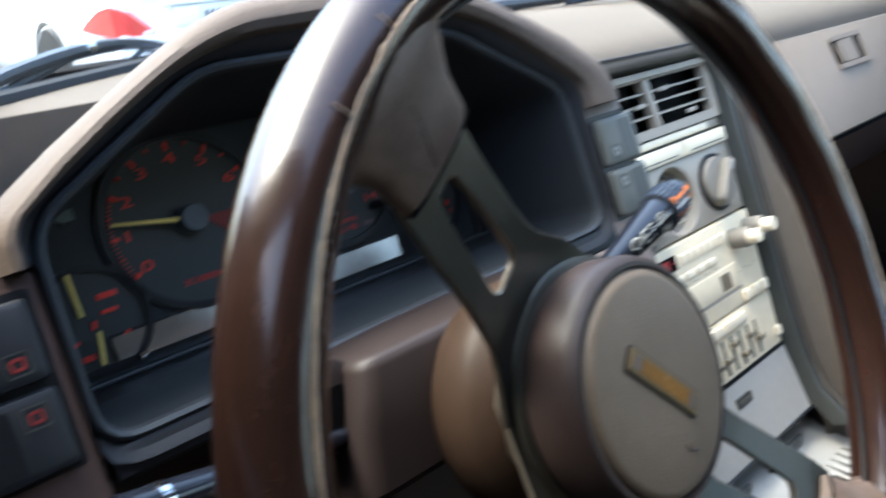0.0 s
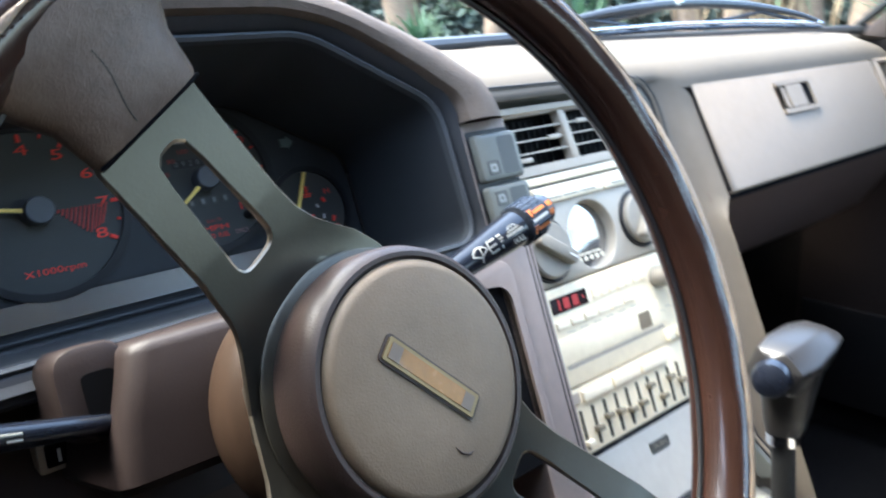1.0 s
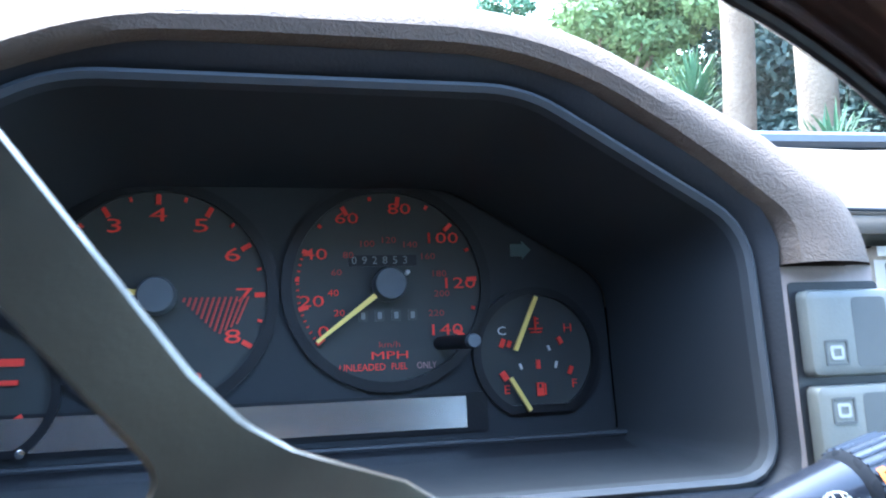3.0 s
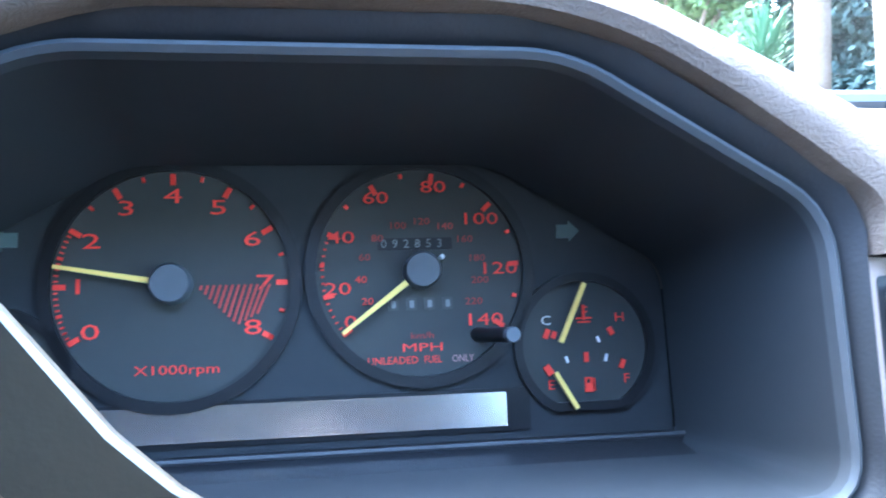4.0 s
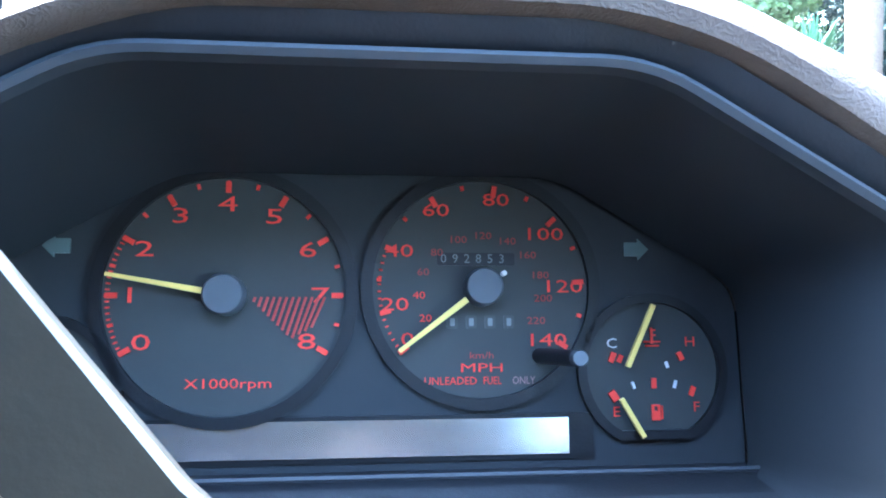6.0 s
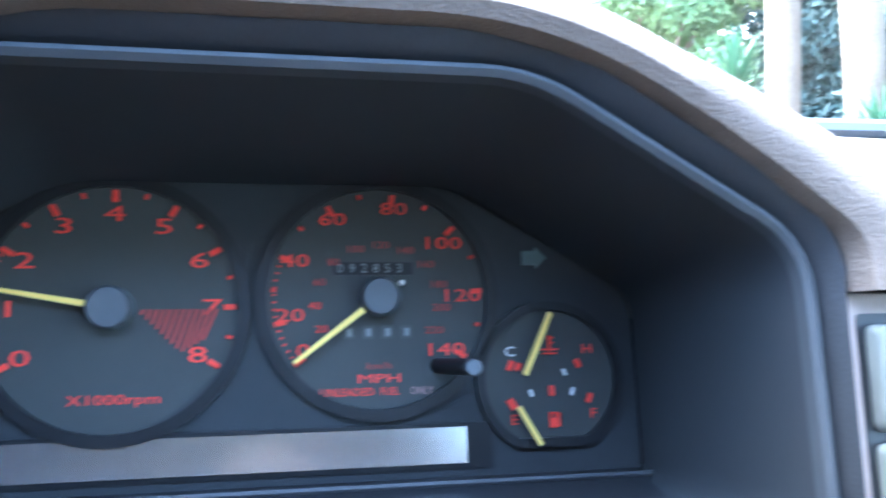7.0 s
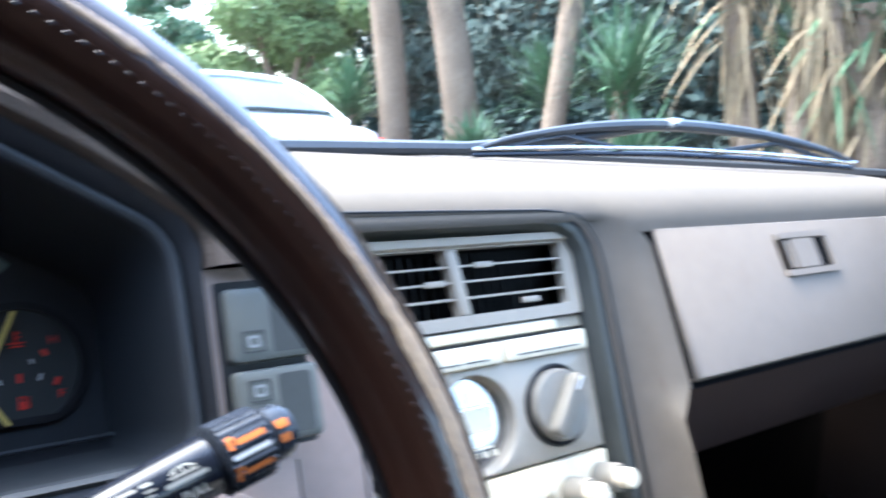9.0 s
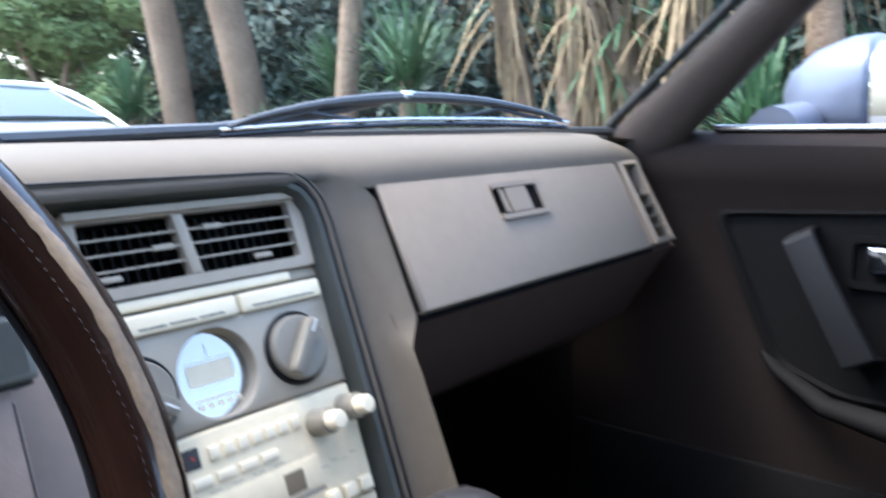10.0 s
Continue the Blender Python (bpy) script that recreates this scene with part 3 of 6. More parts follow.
def build_cluster():
    c = thing("instrument_cluster", "instrument cluster with red-marked black dials, lit and reading idle", "instrument cluster", at=(0.55, 0.0, -0.76))
    hood = rounded(HOOD, 0.14, 5)
    # tunnel from the dial plate to the lip
    rings = [[(x, y, z) for x, z in offset(hood, o)] for y, o in ((-0.05, -0.075), (-0.35, -0.05), (-1.02, -0.004))]
    part("tunnel", loft(rings), CLUSTERFACE, c, "dark matt tunnel")
    # dial plate with round openings: the plate, then raised rings round each dial
    part("dial_plate", prism(offset(hood, -0.06), -0.001, 0.06), CLUSTERFACE, c, "charcoal dial plate")
    # lip
    lip = [[(x, y, z) for x, z in offset(hood, o)] for o, y in ((-0.004, -1.02), (0.004, -1.06), (0.022, -1.075), (0.040, -1.06), (0.046, -1.02))]
    part("lip", loft(lip), BEZEL, c, "slate-grey inner lip")
    # dark band outside the lip
    side = lambda x, z: min(max(x, -1.074), 2.174) if z < -0.03 else x
    band = [[(side(x, z), y, z) for x, z in offset(hood, o)] for o, y in ((0.040, -1.00), (0.060, -1.06), (0.120, -1.10), (0.125, -0.9))]
    part("band", loft(band), SHROUD, c)
    # grained hood over the top, from seam to seam
    arc = [p for p in rounded([(2.115, -0.058), (2.11, 0.075), (1.29, 0.54), (-0.19, 0.54), (-1.01, 0.075), (-1.015, -0.058)], 0.30, 7)]
    path = []
    for a, b in zip([(2.116, -0.058)] + [p for p in arc if p[1] > 0.0], [p for p in arc if p[1] > 0.0] + [(-1.016, -0.058)]):
        for s in range(3):
            path.append(Vector(a).lerp(Vector(b), s / 3))
    path.append(Vector((-1.016, -0.058)))
    prof = ((0.122, -1.02, 0), (0.124, -1.10, 0), (0.140, -1.150, 0), (0.180, -1.175, 0), (0.230, -1.165, 0), (0.280, -1.120, 0), (0.315, -1.04, 0), (0.325, -0.90, 0.0), (0.315, -0.5, 0.03), (0.27, 0.2, 0.08), (0.20, 1.0, 0.13), (0.12, 1.7, 0.15))
    rings = []
    n = len(path)
    for o, y, lift in prof:
        r = []
        for i, p in enumerate(path):
            d = (path[min(i + 1, n - 1)] - path[max(i - 1, 0)]).normalized()
            nr = Vector((d.y, -d.x))
            f = min(1.0, max(0.0, (0.40 - p.y) / 0.45))
            f = f * f * (3 - 2 * f)
            oo = o + (0.075 + (o - 0.122) * 2.1 - o) * f
            # thinner on the door side
            g = min(1.0, max(0.0, (0.30 - p.x) / 0.75))
            g = g * g * (3 - 2 * g)
            oo += (0.085 + (o - 0.122) * 0.5 - oo) * g
            nr = (nr * (1 - f) + Vector((1 if p.x > 0.55 else -1, 0)) * f).normalized()
            r.append((p.x + nr.x * oo, y, p.y + nr.y * oo + lift * (0.35 + 0.65 * max(0, (p.y + 0.05) / 0.6)) * (1 - 0.8 * g)))
        rings.append(r)
    bm = loft(rings, closed=False)
    bmesh.ops.solidify(bm, geom=bm.faces, thickness=0.02)
    part("hood", bm, HOODVINYL, c, "grained brown vinyl hood")
    # ledge and satin strip under the dials
    part("ledge", loft([[(x, y, z) for y, z in ((0.05, -0.655), (-0.12, -0.668), (-0.16, -0.69), (-0.60, -0.735), (-1.0, -0.765), (-1.0, -0.80), (0.05, -0.80))] for x in (-0.98, 2.10)], cap0=True, cap1=True), SHROUD, c)
    part("strip_recess", prism(rect(-0.62, -0.625, 1.405, -0.455), -0.012, 0.05), BLACK, c)
    part("satin_strip", prism(rect(-0.60, -0.606, 1.305, -0.470), -0.02, 0.05), STRIP, c, "satin silver strip")
    part("lower_band", loft([[(x, y, z) for y, z in ((-1.02, -0.792), (-1.062, -0.800), (-1.072, -0.815), (-1.072, -0.915), (-1.060, -0.930), (-0.90, -0.930))] for x in (-1.04, 2.170)], cap0=True, cap1=True), SHROUD, c, "dark slate band under the opening")
    part("ledge_line", tube([(-0.95, -0.13, -0.664), (2.07, -0.13, -0.664)], 0.012, 6), BEZEL, c)

    def ring(cx, cz, r):
        return part("dial_ring", ringplate(circle(cx, cz, r + 0.045, 56), circle(cx, cz, r, 56), -0.03, 0.01), BLACK, c)

    # rev counter
    ring(0.0, 0.0, 0.452)
    tach = part("rev_counter", prism(circle(0, 0, 0.452, 56), -0.006, 0.02), DIAL, c, "black rev counter dial")
    bm = dial_marks((0, 0), 0.395, 0.438, [210 - 30 * k for k in range(9)], 0.020, -0.018)
    dial_marks((0, 0), 0.420, 0.440, [210 - 15 * k for k in range(17)], 0.012, -0.018, bm)
    dial_marks((0, 0), 0.424, 0.438, [210 - 3 * k for k in range(1, 20)], 0.006, -0.018, bm)
    part("dial_scale", bm, RED, tach, kind="stuff")
    for k in range(9):
        a = radians(210 - 30 * k)
        part("numeral", letters(str(k), 0.084, (0.350 * math.cos(a), -0.012, 0.350 * math.sin(a) - 0.002), stretch=1.85), RED, tach)
    part("legend", letters("X1000rpm", 0.052, (0.018, -0.012, -0.330), stretch=1.42), RED, tach, "red lettering")
    bm = bmesh.new()
    for k in range(13):
        f = k / 12
        x0 = 0.085 + 0.285 * f
        top, low = -0.006, -0.006 - 0.155 * min(1, max(0, f) / 0.72)
        if x0 > 0.30:
            low = -0.16 + (x0 - 0.30) * 0.55
        stroke(x0, top, x0 - 0.05 * min(1, f * 1.4), low, 0.009, -0.016, -0.004, bm)
    part("red_zone", bm, material("dull_red_zone", (0.42, 0.06, 0.05), 0.6), tach, "dull red hatched zone", kind="stuff")
    needle((0, 0), 169.8, 0.08, 0.435, 0.022, tach)
    part("needle_cap", turned([(0.078, 0.0), (0.078, 0.085), (0.070, 0.098), (0.0, 0.100)], (0, 0, 0)), GREYHUB, tach, "grey needle cap")

    # speedometer
    sc = (0.975, 0.030)
    ring(*sc, 0.425)
    sp = part("speedometer", prism(circle(*sc, 0.425, 56), -0.006, 0.02), DIAL, c, "black speedometer dial")
    ang = [218, 194, 157, 119, 82, 43, 3.5, -35]
    bm = dial_marks(sc, 0.365, 0.408, ang, 0.019, -0.018)
    dial_marks(sc, 0.392, 0.410, [(a + b) / 2 for a, b in zip(ang[1:], ang[2:])], 0.014, -0.018, bm)
    dial_marks(sc, 0.392, 0.405, [218 - 4 * k for k in range(1, 16)], 0.006, -0.018, bm)
    part("dial_scale", bm, RED, sp, kind="stuff")
    spots = ((0.685, -0.170), (0.637, -0.036), (0.655, 0.172), (0.797, 0.334), (1.037, 0.378), (1.226, 0.242), (1.298, 0.034), (1.228, -0.176))
    for k, (x, z) in enumerate(spots):
        part("numeral", letters(str(20 * k), 0.071, (x, -0.012, z), stretch=1.58), RED, sp)
    dim = material("faded_red_marking", (0.36, 0.05, 0.04), 0.6)
    for k in range(11):
        a = radians(206 - 23.5 * k)
        part("small_numeral", letters(str(20 * (k + 1)), 0.040, (sc[0] + 0.245 * math.cos(a), -0.012, sc[1] - 0.02 + 0.225 * math.sin(a)), stretch=1.25), RED if k < 2 else dim, sp)
    part("legend", letters("MPH", 0.048, (0.972, -0.012, -0.280), stretch=1.8), RED, sp, "red lettering")
    part("legend", letters("km/h", 0.036, (0.972, -0.012, -0.232), stretch=1.35), dim, sp)
    part("legend", letters("UNLEADED", 0.042, (0.850, -0.012, -0.329), stretch=0.95), RED, sp)
    part("legend", letters("FUEL", 0.042, (1.012, -0.012, -0.329), stretch=0.8), RED, sp)
    part("legend", letters("ONLY", 0.042, (1.135, -0.012, -0.329), stretch=0.8), material("pale_pink_marking", (0.42, 0.25, 0.23), 0.6), sp)
    odo = part("odometer", prism(rect(0.800, 0.118, 1.108, 0.168, 0.008), -0.010, 0.0), BLACK, sp, "small digit counter")
    for k, ch in enumerate("092853"):
        part("digit", letters(ch, 0.050, (0.826 + 0.046 * k, -0.014, 0.143), stretch=1.0), material("grey_digit", (0.20, 0.215, 0.21), 0.6) if k == 0 else bpy.data.materials["grey_digit"], odo)
    for k in range(4):
        w = part("trip_window", prism(rect(0.838 + 0.074 * k, -0.127, 0.880 + 0.074 * k, -0.077, 0.006), -0.010, 0.0), PODDARK, sp)
        part("digit", prism(rect(0.850 + 0.074 * k, -0.118, 0.868 + 0.074 * k, -0.088, 0.004), -0.014, -0.008), bpy.data.materials["grey_digit"], w)
    needle(sc, 217, 0.08, 0.405, 0.024, sp)
    part("needle_cap", turned([(0.074, 0.0), (0.074, 0.085), (0.066, 0.098), (0.0, 0.100)], (sc[0], 0, sc[1])), GREYHUB, sp, "grey needle cap")
    part("stop_pin", turned([(0.010, 0.0), (0.010, 0.05), (0.0, 0.052)], (sc[0] + 0.085, 0, sc[1] + 0.055), n=12), WHITE, sp)
    part("reset_stem", tube([(1.20, 0.0, -0.235), (1.268, -0.30, -0.245)], 0.030, 14), BLACK, c)
    part("reset_button", turned([(0.030, 0), (0.030, 0.05), (0.026, 0.058), (0, 0.06)], (1.268, -0.29, -0.245), n=20), GREYHUB, c, "grey trip reset button")

    # two small double gauges, flat at the foot
    def small(cx, cz, r, name, label):
        out = [(x, max(z, cz - r * 0.86)) for x, z in circle(cx, cz, r, 48)]
        part("dial_ring", ringplate(offset(out, 0.035), out, -0.03, 0.01), BLACK, c)
        return part(name, prism(out, -0.006, 0.02), DIAL, c, label)

    fuel = small(1.650, -0.295, 0.268, "fuel_gauge", "black dial for fuel and coolant heat")
    part("numeral", letters("C", 0.055, (1.490, -0.012, -0.190), stretch=1.2), WHITE, fuel)
    part("numeral", letters("H", 0.055, (1.810, -0.012, -0.185), stretch=1.2), RED, fuel)
    part("numeral", letters("E", 0.055, (1.500, -0.012, -0.455), stretch=1.2), RED, fuel)
    part("numeral", letters("F", 0.055, (1.825, -0.012, -0.440), stretch=1.2), RED, fuel)
    bm = bmesh.new()
    for x, z, x2, z2, w in ((1.482, -0.262, 1.498, -0.225, 0.020), (1.515, -0.262, 1.527, -0.235, 0.018), (1.775, -0.255, 1.760, -0.225, 0.020), (1.480, -0.375, 1.503, -0.410, 0.028), (1.803, -0.395, 1.818, -0.360, 0.018), (1.655, -0.365, 1.655, -0.325, 0.018)):
        stroke(x, z, x2, z2, w, -0.018, -0.006, bm)
    part("dial_scale", bm, RED, fuel, kind="stuff")
    bm = bmesh.new()
    for x, z, x2, z2, w in ((1.575, -0.365, 1.567, -0.340, 0.010), (1.737, -0.365, 1.745, -0.335, 0.010), (1.715, -0.285, 1.707, -0.262, 0.010)):
        stroke(x, z, x2, z2, w, -0.018, -0.006, bm)
    part("fine_scale", bm, WHITE, fuel)
    # pump and thermometer signs
    bm = bars([(1.643, -0.488, 1.675, -0.462), (1.643, -0.452, 1.651, -0.430), (1.667, -0.452, 1.675, -0.430), (1.643, -0.434, 1.675, -0.428), (1.643, -0.462, 1.675, -0.452), (1.681, -0.480, 1.686, -0.432), (1.675, -0.484, 1.686, -0.480)], -0.018, -0.006)
    part("pump_sign", bm, RED, fuel)
    bm = bars([(1.649, -0.190, 1.657, -0.128), (1.657, -0.140, 1.669, -0.134), (1.657, -0.160, 1.669, -0.154), (1.621, -0.186, 1.687, -0.180), (1.627, -0.202, 1.681, -0.196)], -0.018, -0.006)
    part("heat_sign", bm, RED, fuel)
    for a, b, w in (((1.535, -0.280), (1.647, -0.040), 0.019), ((1.505, -0.402), (1.590, -0.548), 0.018)):
        bm = bmesh.new()
        stroke(*a, *b, w, -0.07, -0.05, bm)
        part("needle", bm, NEEDLE, fuel, "yellow needle")
    oil = small(-0.655, -0.365, 0.262, "oil_gauge", "black dial for oil pressure and charge")
    bm = bmesh.new()
    for x, z, x2, z2, w in ((-0.80, -0.21, -0.78, -0.18, 0.018), (-0.80, -0.30, -0.77, -0.30, 0.018), (-0.60, -0.25, -0.50, -0.25, 0.030), (-0.60, -0.33, -0.52, -0.33, 0.020), (-0.78, -0.45, -0.75, -0.44, 0.018), (-0.76, -0.53, -0.70, -0.53, 0.03), (-0.56, -0.50, -0.50, -0.46, 0.018), (-0.66, -0.40, -0.65, -0.36, 0.018)):
        stroke(x, z, x2, z2, w, -0.018, -0.006, bm)
    part("dial_scale", bm, RED, oil, kind="stuff")
    for a, b, w in (((-0.717, -0.100), (-0.712, -0.320), 0.020), ((-0.657, -0.415), (-0.685, -0.580), 0.019)):
        bm = bmesh.new()
        stroke(*a, *b, w, -0.07, -0.05, bm)
        part("needle", bm, NEEDLE, oil, "yellow needle")
    # turn-signal arrows
    for s, x in ((1, 1.604), (-1, -0.62)):
        ar = [(x - 0.048 * s, 0.158), (x + 0.008 * s, 0.158), (x + 0.008 * s, 0.143), (x + 0.052 * s, 0.186), (x + 0.008 * s, 0.229), (x + 0.008 * s, 0.214), (x - 0.048 * s, 0.214)]
        part("turn_arrow", prism(ar if s > 0 else ar[::-1], -0.012, 0.0), PALEARROW, c, "pale green arrow lens")
    part("screw", turned([(0.018, 0), (0.018, 0.03), (0.0, 0.034)], (-0.49, -0.04, -0.605), n=12), CHROME, c)
    return c


def build_side_pod(s):
    """The switch pod beside the cluster; s = 1 on the console side, -1 near the door, where shade is put into darker
    colours.
    """
    mx = lambda x: x if s > 0 else 1.10 - x
    p = thing("switch_pod", "brown panel beside the instruments with two grey press switches" if s > 0 else "brown two-switch panel near the door with painted-in shade", "switch panel", at=(mx(2.45), -0.9, -1.0), group="switch pods")
    def pr(x0, z0, x1, z1, y0, y1, r, bevel=0.0):
        a, b = sorted((mx(x0), mx(x1)))
        return prism(rect(a, z0, b, z1, r), y0, y1, bevel)
    part("panel", pr(2.172, -2.60, 2.50, -0.056, -1.068, 0.3, 0.03, 0.02), TRIM if s > 0 else LOWERDASH, p, "pinkish brown side panel" if s > 0 else "brown side panel with painted-in shade")
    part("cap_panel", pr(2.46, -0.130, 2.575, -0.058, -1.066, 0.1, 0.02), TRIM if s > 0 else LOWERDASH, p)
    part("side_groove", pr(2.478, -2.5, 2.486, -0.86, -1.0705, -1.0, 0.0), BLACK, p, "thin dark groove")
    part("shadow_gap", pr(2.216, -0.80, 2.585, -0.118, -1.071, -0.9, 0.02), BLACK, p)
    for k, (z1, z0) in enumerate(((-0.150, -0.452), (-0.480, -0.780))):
        sw = part("switch", pr(2.242, z0, 2.602, z1, -1.125, -0.95, 0.03, 0.025), POD if s > 0 else PODSHADE, p, "grey press switch" if s > 0 else "press switch with painted-in shade")
        # flat patch; the shade of the finger groove is put into its darker colour
        part("groove_shade", pr(2.420, z0 + 0.030, 2.560, z1 - 0.030, -1.1262, -1.0, 0.02), PODDARK if s > 0 else BLACK, sw)
        a, b = sorted((mx(2.295), mx(2.385)))
        zc = z0 + 0.082 if k == 0 else z1 - 0.085
        xm = (a + b) / 2
        part("sign_frame", ringplate(rect(xm - 0.046, zc - 0.044, xm + 0.046, zc + 0.044, 0.006), rect(xm - 0.039, zc - 0.037, xm + 0.039, zc + 0.037, 0.006), -1.1285, -1.12), PODDARK, sw, "thin dark sign outline")
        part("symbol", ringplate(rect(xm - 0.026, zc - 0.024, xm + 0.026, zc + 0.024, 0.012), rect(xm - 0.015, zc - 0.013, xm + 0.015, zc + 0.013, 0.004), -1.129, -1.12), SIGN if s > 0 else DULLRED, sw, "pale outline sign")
    return p


# ---- steering wheel and column ----
HUB = Vector((0.603, -2.28, -1.20))
WC, WR, WT = Vector((0.593, -2.453, -1.195)), 1.745, 0.142
SPIN = -46.0


def wheel_pt(r, a, y):
    """A place on the wheel: radius, angle in the wheel's own turn, height along the column."""
    a = radians(a + SPIN)
    yaw = 0.07
    x, z = r * math.cos(a), r * math.sin(a)
    return Vector((WC.x + x * math.cos(yaw), y + x * math.sin(yaw) + z * 0.05, WC.z + z))


def build_wheel():
    w = thing("steering_wheel", "three-spoke steering wheel, worn brown leather rim, turned to one side", "steering wheel", at=tuple(HUB))
    # rim with a flattened oval section
    rings = []
    n, m = 120, 18
    for i in range(n + 1):
        a = 360 * i / n
        ring = []
        grip = 1.0 + 0.02 * math.sin(radians(a * 24)) * (1 if 20 < a % 180 < 160 else 0)
        for k in range(m):
            b = 2 * math.pi * k / m
            ring.append(wheel_pt(WR + WT * 0.95 * math.cos(b), a, WC.y + WT * 1.06 * math.sin(b) * grip))
        rings.append(ring)
    rim = part("rim", loft(rings), RIMLEATHER, w, "glossy dark brown leather rim")
    # laced seam round the inside of the rim
    rings = []
    for a in range(0, 361):
        east = math.cos(radians(a + SPIN))
        mid = WT * (0.28 if east < 0 else 0.17) * east
        worn = min(1.0, max(0.0, (42.0 - ((a + SPIN + 180) % 360 - 180)) / 25.0)) * max(0.0, east)
        wide = 0.0095 + 0.026 * worn + 0.006 * noise.noise(Vector((a * 0.31, 0, 0))) + 0.007 * noise.noise(Vector((a * 1.31, 3, 0)))
        ring = []
        for u in (-1.0, -0.6, 0.0, 0.6, 1.0):
            o = mid + wide * u
            ring.append(wheel_pt(WR + o, a, WC.y - 1.06 * WT * math.sqrt(1 - (o / (0.95 * WT)) ** 2) - 0.0045 * (1 - u * u) + 0.0008))
        rings.append(ring)
    part("seam", loft(rings, closed=False), SEAM, rim, "tan worn seam")
    bm = bmesh.new()
    for k in range(300):
        o = -0.34 * WT
        q = wheel_pt(WR + o, 1.2 * k, WC.y - 1.06 * WT * math.sqrt(1 - (0.34 / 0.95) ** 2) - 0.001)
        e = wheel_pt(WR + o, 1.2 * k + 0.55, WC.y - 1.06 * WT * math.sqrt(1 - (0.34 / 0.95) ** 2) - 0.001)
        tube([q, q.lerp(e, 0.5) + Vector((0, -0.004, 0)), e], [0.0015, 0.0024, 0.0015], 5, bm=bm)
    part("stitching", bm, RIMLEATHER, rim, "row of small brown stitches", kind="stuff")
    part("inner_seam", tube([wheel_pt(WR - WT * 1.0, a, WC.y + 0.03) for a in range(0, 361, 3)], 0.013, 6, cap=False), BLACK, rim)
    for a in (170.5, 181):
        part("joint", tube([wheel_pt(WR + WT * 0.955 * math.cos(b), a, WC.y + WT * 1.065 * math.sin(b)) for b in np.linspace(-1.75, -1.25, 10)], 0.0030, 5), SEAM, rim, "pale stitched joint")
    # spokes: slotted metal arms, leather boss at the rim
    for a0, half in ((171.5, 0.230), (-3.0, 0.230), (270.0, 0.22)):
        far = 0.06 if a0 < 0 else 0.0
        def sp(r, t, y):
            """A point on the spoke: along it and across it."""
            rr, aa = math.hypot(r, t), math.degrees(math.atan2(t, r)) + a0
            return wheel_pt(rr, aa, y)
        big = [(0.10, 0.49), (0.20, 0.486), (0.316, 0.469), (0.40, 0.445), (0.47, 0.408), (0.54, 0.355), (0.62, 0.298), (0.72, 0.256), (0.84, half + 0.008)]
        lean = [(0.10, 0.535), (0.26, 0.520), (0.35, 0.470), (0.43, 0.395), (0.52, 0.315), (0.63, 0.258), (0.84, half + 0.008)]
        up, low = (big, lean) if a0 != 270.0 else (lean, lean)
        if a0 > 90:
            outer = [(r, -t) for r, t in up] + [(1.36 + far, -half), (1.36 + far, half)] + low[::-1]
        else:
            outer = [(r, -t) for r, t in low] + [(1.36 + far, -half), (1.36 + far, half)] + up[::-1]
        slot = rounded([(0.72, -0.100), (1.20, -0.072), (1.20, 0.072), (0.72, 0.100)], 0.06, 4)
        bm = bmesh.new()
        ysp = lambda r, d: float(np.interp(r, (0.30, 0.50, 0.65, 0.85, 1.35), (-2.005, -2.050, -2.108, -2.175, -2.32))) + d * 0.7
        oo = []
        for p, q in zip(outer, outer[1:] + outer[:1]):
            for s in range(5):
                oo.append((p[0] + (q[0] - p[0]) * s / 5, p[1] + (q[1] - p[1]) * s / 5))
        # match both outlines by angle round the slot's middle
        cen = (0.80, 0.0)
        def resample(poly, count):
            res = []
            for k in range(count):
                ang = 2 * math.pi * k / count
                best = None
                d = (math.cos(ang), math.sin(ang))
                for (x1, y1), (x2, y2) in zip(poly, poly[1:] + poly[:1]):
                    ex, ey = x2 - x1, y2 - y1
                    det = d[0] * -ey + d[1] * ex
                    if abs(det) < 1e-12:
                        continue
                    rx, ry = x1 - cen[0], y1 - cen[1]
                    t = (rx * -ey + ry * ex) / det
                    u = (d[0] * ry - d[1] * rx) / det
                    if t > 0 and -1e-6 <= u <= 1 + 1e-6 and (best is None or t > best):
                        best = t
                res.append((cen[0] + d[0] * best, cen[1] + d[1] * best))
            return res
        o2, s2 = resample(outer, 72), resample(slot, 72)
        def towards(p, q, d):
            """A point d from p on the way to q."""
            u = (Vector(q) - Vector(p)).normalized() * d
            return (p[0] + u.x, p[1] + u.y)
        rim_in = [towards(p, q, 0.010) for p, q in zip(o2, s2)]
        slot_out = [towards(q, p, 0.010) for p, q in zip(o2, s2)]
        at = lambda poly, d: [sp(x, t, ysp(x, d)) for x, t in poly]
        between = [[(p[0] + (q[0] - p[0]) * f, p[1] + (q[1] - p[1]) * f) for p, q in zip(rim_in, slot_out)] for f in (0.25, 0.5, 0.75)]
        loft([at(rim_in, -0.010), *[at(poly, -0.010) for poly in between], at(slot_out, -0.010), at(slot_out, 0.030), at(rim_in, 0.030), at(rim_in, -0.010)], bm=bm)
        arm = part("spoke", bm, SPOKE, w, "slotted olive-grey metal spoke")
        part("outer_edge", loft([at(rim_in, -0.010), at(o2, 0.0), at(o2, 0.030), at(rim_in, 0.030)]), SPOKEEDGE, arm, "worn bright edge")
